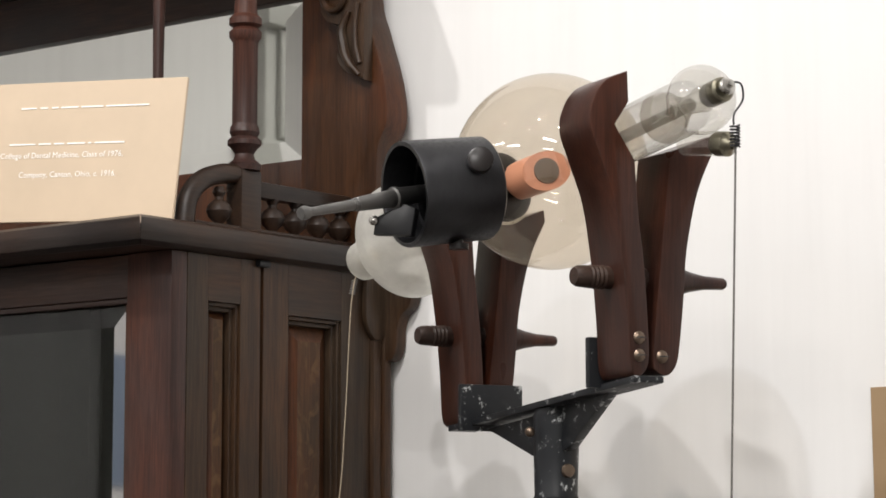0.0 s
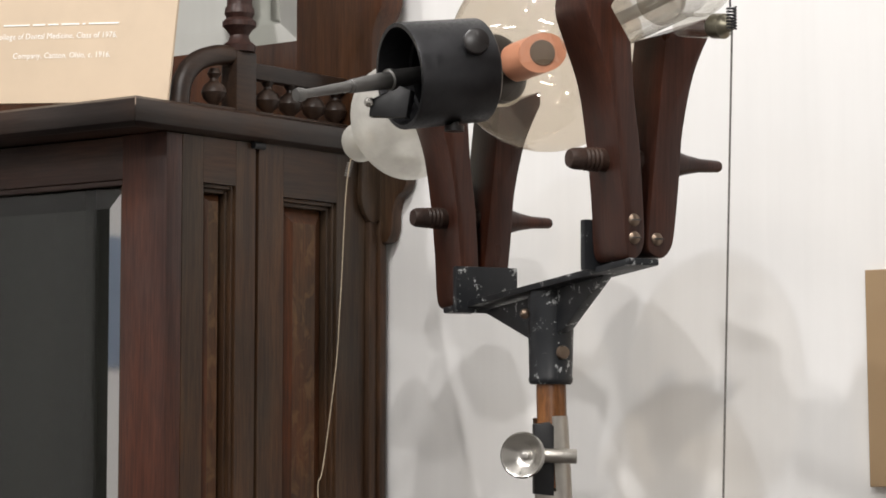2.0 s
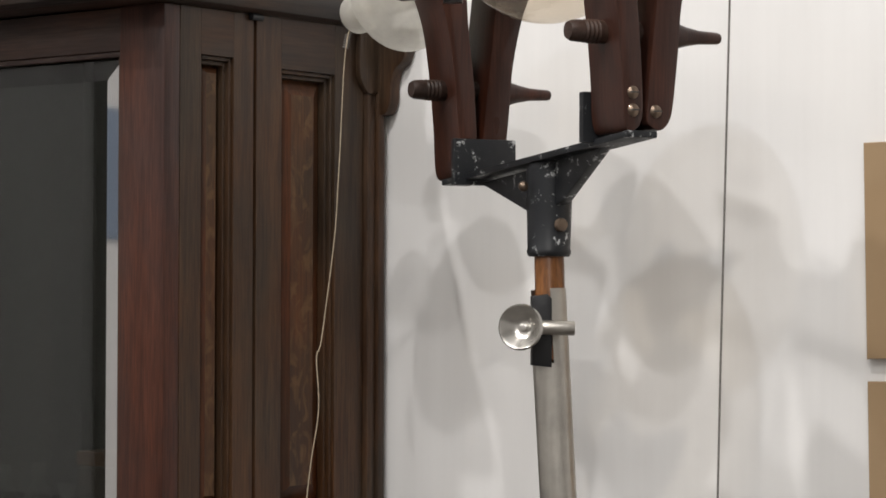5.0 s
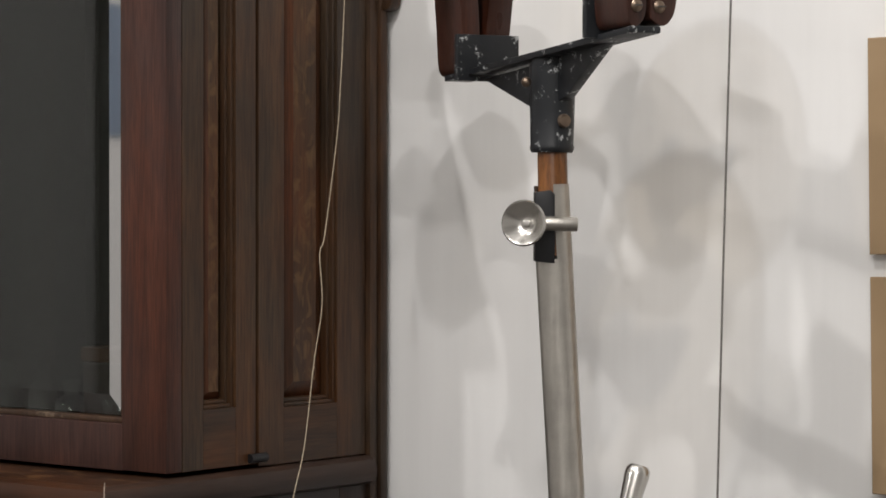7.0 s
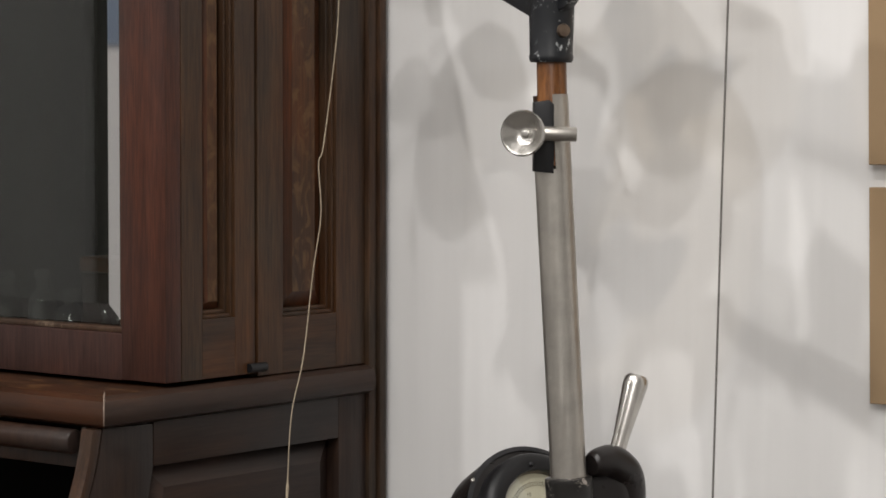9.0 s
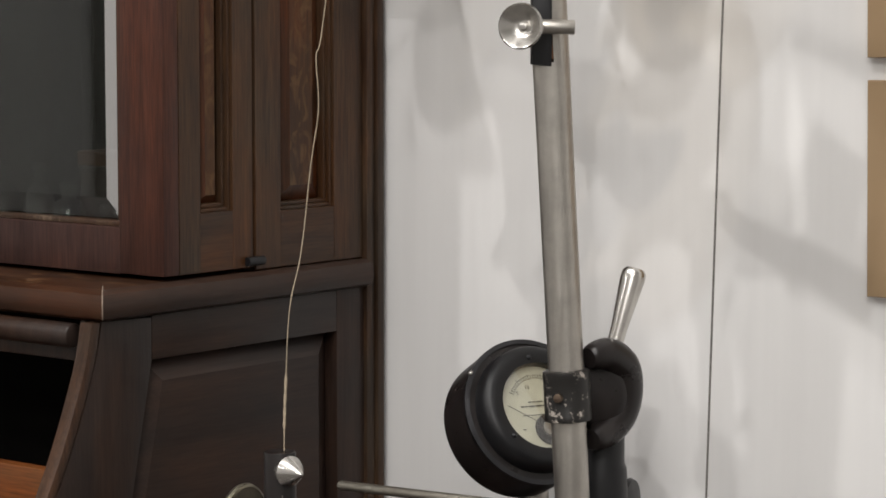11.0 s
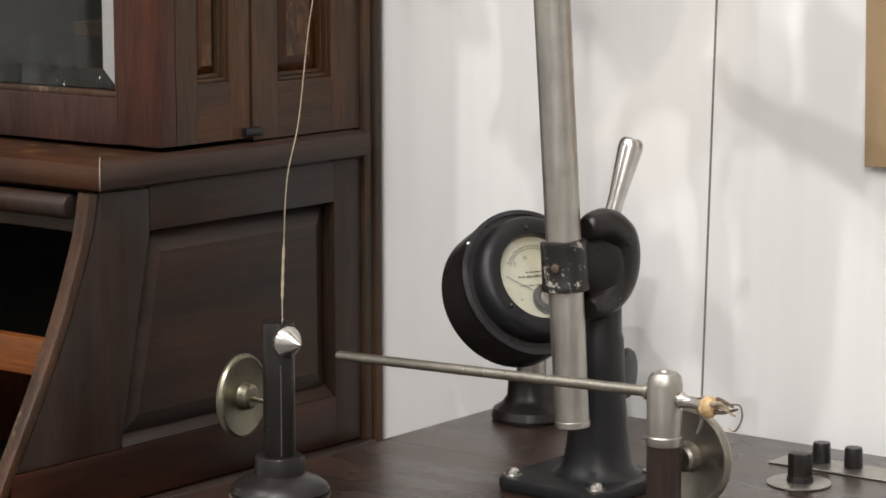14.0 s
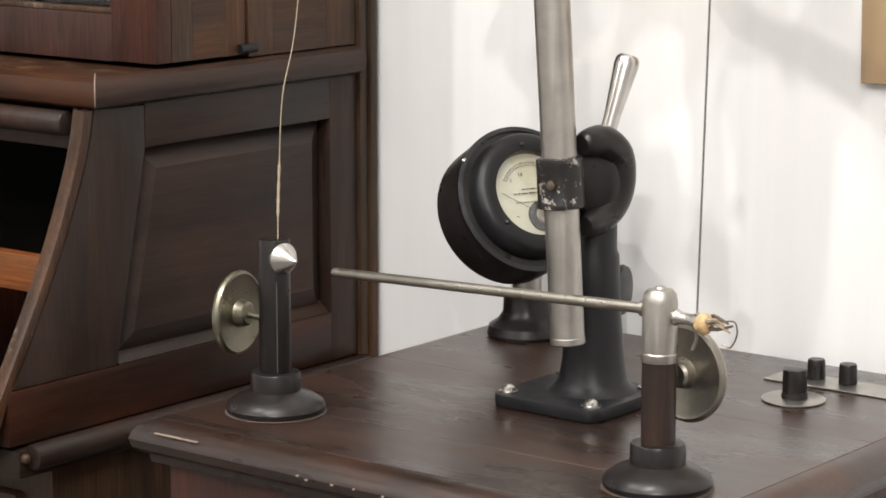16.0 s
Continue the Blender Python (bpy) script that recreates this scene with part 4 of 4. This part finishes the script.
part("cathode_stem", rod(B(), C + DR * 0.10, C + DR * (lenR - 0.02), 0.0056, seg=18), M["stem"], xt)
part("cathode_cone", lathe(B(), [(0, 0.0222), (0.010, 0.0205), (0.026, 0.012), (0.040, 0.0075)], C + DR * (lenR - 0.066), DR, 40, cap=False), M["smoke"], xt, "smoky inner glass cone")
part("stem_press", lathe(B(), [(0, 0.0075), (0.012, 0.0095), (0.024, 0.0115), (0.034, 0.0105)], C + DR * (lenR - 0.024), DR, 24, cap=False), M["clear"], xt)
cap = part("end_cap", lathe(B(), [(0, 0.0095), (0.003, 0.0105), (0.022, 0.0105), (0.024, 0.009), (0.0245, 0.0)], C + DR * (lenR + 0.008), DR, 28), M["brass"], xt, "tarnished brass end cap")
ce = C + DR * (lenR + 0.034)
part("terminal", lathe(B(), [(0, 0.0058), (0.001, 0.0070), (0.004, 0.0072), (0.0055, 0.0062), (0.006, 0.0035), (0.0095, 0.003), (0.010, 0)], ce, DR + UP * 0.3, 18), M["bright"], cap)
lenL = (END_L - C).length
part("rear_arm", lathe(B(), [(0.085, 0.030), (0.10, 0.024), (0.19, 0.0235), (0.205, 0.03), (0.222, 0.047), (0.247, 0.0605), (0.272, 0.0600), (0.294, 0.047), (0.306, 0.030), (0.318, 0.0158), (0.34, 0.0152), (lenL - 0.018, 0.0185), (lenL - 0.008, 0.0215), (lenL + 0.002, 0.0205), (lenL + 0.010, 0.015), (lenL + 0.015, 0.0)], C, DL, 48, cap=False), M["frost"], xt, "frosted glass arm with a bulge")
part("inner_neck", lathe(B(), [(0.20, 0.021), (0.25, 0.021), (0.29, 0.017), (0.335, 0.012)], C, DL, 32, cap=False), M["clear"], xt)
part("anode_cap", lathe(B(), [(0, 0.009), (0.018, 0.009), (0.02, 0.0)], C + DL * (lenL - 0.016), DL, 20), M["gilt"], xt, "yellow brass cap inside the glass end")
tdirc = (RT * 0.74 - FW * 0.62 + UP * 0.20).normalized()
face_c, face_n = S(0.0945, 2.268, 1.8465), (RT * 0.22 - FW * 0.96 + UP * 0.04).normalized()
tgt = face_c - tdirc * 0.040
tb = lathe(B(), [(0, 0.0), (0.0005, 0.013), (0.005, 0.0170), (0.012, 0.0180), (0.075, 0.0185)], tgt, tdirc, 48, cap=False)
cutb = bmesh.ops.bisect_plane(tb, geom=tb.verts[:] + tb.edges[:] + tb.faces[:], plane_co=face_c, plane_no=face_n, clear_outer=True)
bmesh.ops.contextual_create(tb, geom=[e for e in cutb["geom_cut"] if isinstance(e, bmesh.types.BMEdge)])
tg = part("anode_target", tb, M["copper"], xt, "copper anode block with a slanting face")
part("target_face", lathe(B(), [(0, 0.0120), (0.0012, 0.0117), (0.0015, 0)], face_c + face_n * 0.0001, face_n, 32), M["tungsten"], tg, "grey metal target disc")
part("anode_collar", lathe(B(), [(0, 0.010), (0.003, 0.026), (0.012, 0.0325), (0.020, 0.0320), (0.025, 0.026), (0.027, 0.016)], tgt - tdirc * 0.026, (tdirc * 0.8 + DR * 0.4).normalized(), 36), M["gun"], xt, "dark metal collar behind the target")
part("anode_stem", rod(B(), tgt - tdirc * 0.02, C + DL * 0.19, 0.008, seg=16), M["gun"], xt)
side_a, side_b = S(0.203, 2.085, 1.842), S(0.2325, 2.05, 1.8355)
part("regulator_arm", lathe(B(), [(0, 0.010), (0.02, 0.0105), ((side_b - side_a).length, 0.010)], side_a, side_b - side_a, 24), M["clear"], xt)
rc = part("regulator_cap", lathe(B(), [(0, 0.009), (0.003, 0.0105), (0.014, 0.0105), (0.017, 0.006), (0.024, 0.003), (0.025, 0)], side_b - (side_b - side_a).normalized() * 0.010, side_b - side_a, 20), M["brass"], xt)
curl = spline([ce + UP * 0.004, ce + RT * 0.012 + UP * 0.004, S(0.2458, 2.03, 1.8692), S(0.2386, 2.03, 1.8574), S(0.238, 2.03, 1.848)], 6)
part("link_wire", sweep(B(), curl, 0.0009, 8), M["gun"], xt)
helix = [S(0.239, 2.03, 1.848 - 0.013 * k / 40) + (RT * cos(k * pi / 4) + FW * sin(k * pi / 4)) * 0.0038 for k in range(57)]
part("coil", sweep(B(), helix, 0.0009, 6), M["gun"], xt)

# ---------- collimating cylinder ----------
co = thing("collimator_cylinder", S(0.0, 2.2, 1.78), "blackened metal cylinder with a telescopic pointer in front of the tube", "collimator")
CBK = S(0.036, 2.217, 1.823)
CD = (-RT * 0.89 - FW * 0.44 - UP * 0.135).normalized()
part("shell", lathe(B(), [(0.001, 0.018), (0.0, 0.044), (0.002, 0.0463), (0.077, 0.0472), (0.079, 0.0466), (0.079, 0.043), (0.077, 0.0425), (0.010, 0.042), (0.009, 0.0)], CBK, CD, 64, cap=False), M["gun"], co, "blackened steel shell")
part("inner_ring", lathe(B(), [(0.045, 0.0412), (0.045, 0.036), (0.049, 0.036), (0.049, 0.0412)], CBK, CD, 48, cap=False), M["gun"], co)
ptr0, ptr1 = S(-0.034, 2.175, 1.8095), S(-0.1163, 2.10, 1.7849)
pd = (ptr1 - ptr0).normalized()
pl_ = (ptr1 - ptr0).length
part("pointer", lathe(B(), [(-0.03, 0.0075), (0.008, 0.0085), (0.009, 0.0098), (0.013, 0.0098), (0.014, 0.0078), (0.056, 0.0062), (0.0565, 0.0056), (0.06, 0.0056), (0.0605, 0.0048), (pl_ - 0.004, 0.0038), (pl_ - 0.0035, 0.0052), (pl_ + 0.001, 0.0064), (pl_ + 0.005, 0.0052), (pl_ + 0.0055, 0)], ptr0, pd, 28), M["steel"], co, "telescopic steel pointer")
bk = S(-0.042, 2.166, 1.788)
part("pointer_bracket", prism(B(), [(-0.019, -0.013), (0.014, -0.014), (0.018, 0.010), (0.008, 0.014), (-0.017, 0.002)], bk, RT, UP, FW * 0.014 + RT * 0.004, 0.002), M["black"], co)
part("bracket_screw", ball(B(), bk - RT * 0.018 - FW * 0.002 - UP * 0.001, 0.0045, 14), M["bright"], co)
kc = S(0.0325, 2.1605, 1.8395)
part("thumb_knob", lathe(B(), [(-0.016, 0.004), (-0.006, 0.004), (-0.006, 0.0112), (0.0, 0.0116), (0.004, 0.0112), (0.005, 0.009), (0.0052, 0)], kc, -FW + RT * 0.12 + UP * 0.12, 32), M["bake"], co)
part("thumb_knob", lathe(B(), [(0, 0.004), (0.004, 0.004), (0.004, 0.0088), (0.009, 0.0088), (0.0095, 0)], S(0.014, 2.196, 1.7745), -UP, 24), M["bake"], co)

# ---------- milliammeter on a pedestal ----------
me_ = thing("meter", S(0.1015, 2.602, TOP_Z), "round black meter with a cream dial on a pedestal", "meter")
ped = S(0.1035, 2.602, TOP_Z)
part("pedestal", lathe(B(), [(0.0005, 0.041), (0.004, 0.0425), (0.012, 0.040), (0.018, 0.031), (0.026, 0.0255), (0.043, 0.0245), (0.045, 0.022), (0.047, 0.016)], ped, UP, 44), M["bake"], me_, "turned black pedestal")
part("neck", rod(B(), ped + UP * 0.044, ped + UP * 0.068, 0.0155, seg=28), M["nickel"], me_)
MD = (RT * 0.43 - FW * 0.80 + UP * 0.45).normalized()
MB = S(0.0762, 2.602, 1.0583)
part("can", lathe(B(), [(0, 0.0), (0.0, 0.070), (0.004, 0.0765), (0.052, 0.0775), (0.056, 0.0765), (0.058, 0.072), (0.058, 0.0)], MB, MD, 72), M["bake"], me_, "black moulded case")
part("rim", lathe(B(), [(0.055, 0.0735), (0.055, 0.0785), (0.058, 0.0785), (0.0592, 0.0735)], MB, MD, 72, cap=False), M["gun"], me_)
part("bezel", lathe(B(), [(0.058, 0.0668), (0.072, 0.0662), (0.077, 0.0635), (0.0798, 0.059), (0.081, 0.053), (0.0798, 0.046), (0.074, 0.0442), (0.071, 0.0442)], MB, MD, 72, cap=False), M["black"], me_, "black ring bezel")
dial = part("dial", lathe(B(), [(0.071, 0.0), (0.0712, 0.0455)], MB, MD, 48, cap=False), M["dial"], me_, "cream printed dial")
FM = frame_of(MD)


def on_dial(x, y, h=0.0722):
    """x to the right and y up on the dial."""
    return MB + FM @ Vector((x, y, h))


def dial_mark(a, b, w):
    p, q = on_dial(*a), on_dial(*b)
    d = (q - p).normalized()
    n = MD.cross(d) * w / 2
    bm = B()
    bm.faces.new([bm.verts.new(v) for v in (p - n, q - n, q + n, p + n)])
    part("dial_mark", bm, M["ink"], dial)


for k in range(25):
    an = radians(150 - 5 * k)
    r0, r1 = 0.0315, 0.0345 if k % 5 else 0.0365
    dial_mark((r0 * cos(an), r0 * sin(an) + 0.0), (r1 * cos(an), r1 * sin(an)), 0.0006)
for k in range(40):
    a0, a1 = radians(152 - 3.1 * k), radians(152 - 3.1 * (k + 1))
    for r0 in (0.0312, 0.0346):
        dial_mark((r0 * cos(a0), r0 * sin(a0)), (r0 * cos(a1), r0 * sin(a1)), 0.00035)
for y, x0, x1, w in ((0.006, -0.012, 0.012, 0.0011), (0.0015, -0.022, 0.022, 0.0013), (-0.008, -0.022, 0.006, 0.0008), (-0.0225, -0.025, -0.021, 0.001)):
    x = x0
    while x < x1 - 0.001:
        l = min(0.0035 + 0.002 * ((int(x * 9000)) % 3), x1 - x)
        dial_mark((x, y), (x + l, y), w)
        x += l + 0.0011
dial_mark((-0.036, 0.004), (-0.004, -0.016), 0.0006)


def dial_number(words, x, y, size):
    cu = bpy.data.curves.new("number", "FONT")
    cu.body, cu.size, cu.align_x, cu.resolution_u = words, size, "CENTER", 2
    tmp = new("number", cu)
    me = bpy.data.meshes.new_from_object(tmp)
    bpy.data.objects.remove(tmp)
    me.materials.clear()
    me.materials.append(M["ink"])
    ob = new("number", me)
    ob.parent = dial
    ob.matrix_local = Matrix.Translation(on_dial(x, y, 0.0724) - Vector(me_.location)) @ FM.to_4x4()


dial_number("10", -0.0100, 0.0200, 0.0058)
dial_number("5", -0.0225, 0.0145, 0.0058)
part("pivot_cover", lathe(B(), [(0.0715, 0.0165), (0.075, 0.016), (0.0762, 0.013), (0.0755, 0.0105), (0.0755, 0.0)], MB + FM @ Vector((0.006, -0.024, 0)), MD, 32), M["bake"], me_)
part("adjuster", ball(B(), MB + FM @ Vector((0.014, -0.033, 0.076)), 0.0042, 14), M["bright"], me_)
part("movement", lathe(B(), [(0.0755, 0.009), (0.077, 0.008), (0.0772, 0)], MB + FM @ Vector((0.006, -0.024, 0)), MD, 24), M["nickel"], me_)
part("cover_glass", lathe(B(), [(0.0785, 0.0), (0.0775, 0.047)], MB, MD, 48, cap=False), M["clear"], me_)
for an in (95, 215, 335):
    part("bezel_screw", ball(B(), MB + FM @ Vector((0.0515 * cos(radians(an)), 0.0515 * sin(radians(an)), 0.0805)), 0.0028, 12), M["gun"], me_)
part("case_screw", ball(B(), MB + FM @ Vector((-0.062, 0.046, 0.057)), 0.003, 12), M["bright"], me_)

# ---------- things inside the glazed cabinet ----------
def bottle(x, y, r, h, label):
    ob = thing("bottle", (x, y, UZ0 + 0.012), label, "bottle", "bottles in the cabinet")
    b0 = Vector((x, y, UZ0 + 0.0125))
    part("body", lathe(B(), [(0, r * 0.9), (0.002, r), (h * 0.6, r), (h * 0.72, r * 0.75), (h * 0.78, r * 0.4), (h * 0.9, r * 0.4)], b0, UP, 24), M["clear"], ob, "dusty glass")
    part("stopper", lathe(B(), [(h * 0.9, r * 0.5), (h * 0.93, r * 0.55), (h, r * 0.45), (h * 1.01, 0)], b0, UP, 18), M["clear"], ob)


for x, y, r, h in ((-2.062, 1.905, 0.016, 0.095), (-2.022, 1.91, 0.019, 0.075), (-2.125, 1.91, 0.018, 0.09), (-1.955, 1.90, 0.012, 0.055), (-1.927, 1.893, 0.011, 0.05)):
    bottle(x, y, r, h, "small dusty glass bottle standing behind the cabinet glass")
wb = thing("wooden_box", (-1.975, 1.945, UZ0 + 0.012), "small brown wooden box behind the cabinet glass", "box")
part("body", box(B(), (-2.02, 1.925, UZ0 + 0.0125), (-1.95, 1.968, UZ0 + 0.105), 0.002), M["oak_x"], wb)
part("lid", box(B(), (-2.022, 1.923, UZ0 + 0.1055), (-1.948, 1.970, UZ0 + 0.122), 0.003), M["drawer"], wb, "orange-brown lid")

# ---------- spark-gap posts ----------
BASE = [(0.0004, 0.0425), (0.002, 0.0455), (0.006, 0.0465), (0.010, 0.0445), (0.016, 0.036), (0.0195, 0.026), (0.021, 0.0235), (0.036, 0.0232), (0.038, 0.0222), (0.0385, 0.015)]
XD = Vector((1, 0, 0))


def spark_post(place, label):
    p = thing("spark_gap_post", place, label, "spark gap", "spark gap posts")
    part("base", lathe(B(), BASE, place, UP, 48), M["bake"], p, "turned black base")
    # thin lighter ring that paints the highlight round the foot
    part("base_highlight", lathe(B(), [(0.0, 0.0462), (0.0005, 0.0474), (0.0009, 0.0462)], place, UP, 48), M["ring"], p)
    return p


PL = Vector((-1.520, 1.695, TOP_Z))
pl = spark_post(PL, "black spark-gap post with a steel cone point and a brass disc")
part("shaft", rod(B(), PL + UP * 0.036, PL + UP * 0.163, 0.0147, seg=36, bev=0.001), M["bake"], pl)
part("cone_point", lathe(B(), [(-0.004, 0.012), (0.0, 0.0135), (0.004, 0.0145), (0.006, 0.0135), (0.024, 0.0012), (0.0245, 0)], PL + UP * 0.1465 + XD * 0.0115 - Vector((0, 0.003, 0)), XD - Vector((0, 0.25, 0)), 36), M["bright"], pl, "bright steel cone")
part("side_wire", rod(B(), PL + XD * 0.012 - Vector((0, 0.0105, -0.125)), PL + XD * 0.012 - Vector((0, 0.0105, -0.04)), 0.0004, seg=8), M["pewter"], pl)


def disc(parent, centre, axis, post_at, mat, k=1.0):
    a = Vector(axis).normalized()
    bm = lathe(B(), [(-0.003, 0.0), (-0.003, 0.036 * k), (-0.004, 0.0385 * k), (-0.003, 0.041 * k), (0.0, 0.0422 * k), (0.003, 0.041 * k), (0.004, 0.0385 * k), (0.003, 0.036 * k), (0.0025, 0.0)], centre, a, 64)
    d = part("disc", bm, mat, parent, "dull tarnished metal disc")
    part("hub", lathe(B(), [(0.002, 0.0135), (0.005, 0.0125), (0.011, 0.0115), (0.013, 0.009), (0.0135, 0)], centre, a, 32), mat, d)
    part("spindle", rod(B(), centre, post_at, 0.0028, seg=14), M["brass"], d)


disc(pl, S(-0.1785, 2.297, 1.0185), XD + Vector((0, 0.17, 0)), PL + UP * 0.086, M["brass"], 0.95)

PRR = Vector((-1.099, 1.697, TOP_Z))
pr = spark_post(PRR, "nickel-capped wooden spark-gap post with a long steel rod")
part("shaft", rod(B(), PRR + UP * 0.036, PRR + UP * 0.113, 0.0144, seg=36), M["oak_low"], pr, "dark wooden shaft")
part("nickel_cap", lathe(B(), [(0, 0.0152), (0.001, 0.0156), (0.007, 0.0156), (0.008, 0.0147), (0.05, 0.0147), (0.0565, 0.0135), (0.060, 0.0105), (0.061, 0.005), (0.0625, 0.004), (0.063, 0)], PRR + UP * 0.107, UP, 40), M["nickel"], pr, "nickel cap")
rt0, rt1 = PRR + UP * 0.1493 - XD * 0.014, S(-0.0863, 2.23, 1.0698)
rl = (rt1 - rt0).length
prof = [(0, 0.0068), (0.004, 0.0068), (0.005, 0.0046)]
for k in range(8):
    h = 0.035 + k * 0.022
    prof += [(h, 0.0046), (h + 0.0005, 0.0042), (h + 0.0012, 0.0042), (h + 0.0017, 0.0046)]
prof += [(rl - 0.002, 0.0044), (rl, 0.0036), (rl + 0.001, 0)]
part("gap_rod", lathe(B(), prof, rt0, rt1 - rt0, 20), M["pewter"], pr, "graduated nickel rod")
part("stub", lathe(B(), [(0, 0.0062), (0.004, 0.0070), (0.007, 0.0055), (0.011, 0.0050), (0.02, 0.0052), (0.022, 0.0066), (0.027, 0.0068), (0.028, 0.004)], PRR + UP * 0.1460 + XD * 0.0125, XD - UP * 0.03, 24), M["bright"], pr)
wr = PRR + UP * 0.1445 + XD * 0.0435
part("wrapped_end", lathe(B(), [(0, 0.0045), (0.001, 0.0068), (0.004, 0.0088), (0.008, 0.0090), (0.011, 0.0080), (0.013, 0.0058), (0.014, 0.0)], wr - XD * 0.008, XD - UP * 0.12, 22), M["cork"], pr, "waxed cork bead")
for k, (h0, h1, sp) in enumerate(((0.005, 0.002, 0.022), (0.0, -0.005, 0.024), (-0.003, 0.001, 0.026), (0.003, -0.003, 0.020))):
    tail = spline([wr + XD * 0.003 + UP * h0 - Vector((0, 0.004 * (k - 1.5), 0)), wr + XD * 0.012 + UP * (h0 * 1.2), wr + XD * sp + UP * h1], 5)
    part("string_tail", sweep(B(), tail, [0.0022, 0.0024, 0.0022, 0.0018, 0.0016, 0.0016, 0.0014, 0.0013, 0.0012, 0.0010, 0.0008], 6), M["cord"] if k % 2 else M["screw"], pr)
loop = spline([wr + XD * 0.020 + UP * 0.004, wr + XD * 0.028 + UP * 0.004, wr + XD * 0.030 - UP * 0.006, wr + XD * 0.024 - UP * 0.017, wr + XD * 0.017 - UP * 0.015], 6)
part("loose_wire", sweep(B(), loop, 0.0007, 6), M["screw"], pr)
part("lead_wire", sweep(B(), spline([wr - XD * 0.012 - UP * 0.003, wr - XD * 0.008 - UP * 0.013, wr - XD * 0.012 - UP * 0.024], 6), 0.0014, 8), M["cable"], pr)
disc(pr, PRR + Vector((0.004, 0.034, 0.0915)), Vector((-0.1, -1, 0)), PRR + UP * 0.0915, M["pewter"])

# ---------- controls on the table ----------
plate = thing("control_plate", (-1.165, 2.10, TOP_Z), "brushed metal plate with two black push knobs", "control plate")
part("plate", box(B(), (-1.228, 2.083, TOP_Z + 0.0003), (-1.09, 2.127, TOP_Z + 0.002), 0.0005, 1), M["plate"], plate)
for x in (-1.186, -1.151):
    kb = part("push_knob", lathe(B(), [(0.002, 0.0085), (0.003, 0.0092), (0.020, 0.0086), (0.0215, 0.0078), (0.022, 0.0)], (x, 2.113, TOP_Z), UP, 24), M["bake"], plate)
dk = thing("dial_knob", (-1.162, 2.03, TOP_Z), "black fluted knob on an oval metal plate", "knob")
ov = B()
lathe(ov, [(0.0003, 0.030), (0.0015, 0.0305), (0.0022, 0.029), (0.0022, 0.0)], (0, 0, 0), UP, 48)
bmesh.ops.transform(ov, matrix=Matrix.Translation((-1.163, 2.030, TOP_Z)) @ Matrix.Rotation(radians(HEADING), 4, "Z") @ Matrix.Diagonal((1.0, 1.1, 1, 1)), verts=ov.verts)
part("oval_plate", ov, M["plate"], dk)
flute = []
for k in range(48):
    an = 2 * pi * k / 48
    r = 0.0108 + 0.0012 * max(-0.4, cos(8 * an))
    flute.append((r * cos(an), r * sin(an)))
part("knob", prism(B(), flute, (-1.162, 2.030, TOP_Z + 0.003), (1, 0, 0), (0, 1, 0), (0, 0, 0.027), 0.0012), M["bake"], dk, "fluted black knob")
part("knob_skirt", lathe(B(), [(0.002, 0.0125), (0.004, 0.0128), (0.008, 0.012), (0.0085, 0.008)], (-1.162, 2.030, TOP_Z), UP, 28), M["bake"], dk)

# ---------- wires ----------
wl = spline([S(-0.088, 2.53, 1.778), S(-0.0893, 2.50, 1.7661), S(-0.0921, 2.487, 1.7336), S(-0.0951, 2.473, 1.6541), S(-0.0965, 2.456, 1.6142), S(-0.0992, 2.443, 1.5644), S(-0.1101, 2.4195, 1.4689), S(-0.1143, 2.406, 1.4501),
             S(-0.1115, 2.393, 1.4019), S(-0.1184, 2.379, 1.3488), S(-0.1262, 2.35, 1.2697), S(-0.1352, 2.312, 1.22), S(-0.1383, 2.299, 1.1534), S(-0.139, 2.285, 1.1159), S(-0.1385, 2.272, 1.0930)], 6)
cw = solid("cotton_wire", sweep(B(), wl, [0.0016 - 0.0005 * (k % 2) if 1.112 < p.z < 1.156 else 0.00056 for k, p in enumerate(wl)], 8), M["cord"], "thin cream cotton-covered wire hanging from the tube to a post", "wire", base=S(-0.139, 2.272, 1.093))
twist = [S(-0.0888, 2.52, 1.7735) + (S(-0.0912, 2.503, 1.757) - S(-0.0888, 2.52, 1.7735)) * (k / 48) + (RT * cos(k * pi / 4) + FW * sin(k * pi / 4)) * 0.0026 for k in range(49)]
part("twisted_end", sweep(B(), twist, 0.0008, 6), M["cable"], cw, "twisted wire end")
lw = thing("braided_wire", S(0.2165, 2.0, 1.081), "thin straight dark wire from the tube to a post", "wire")
part("strand", sweep(B(), [S(0.2395, 2.03, 1.838), S(0.228, 2.015, 1.45), S(0.2185, 2.003, 1.078)], 0.0009, 8), M["cable"], lw)
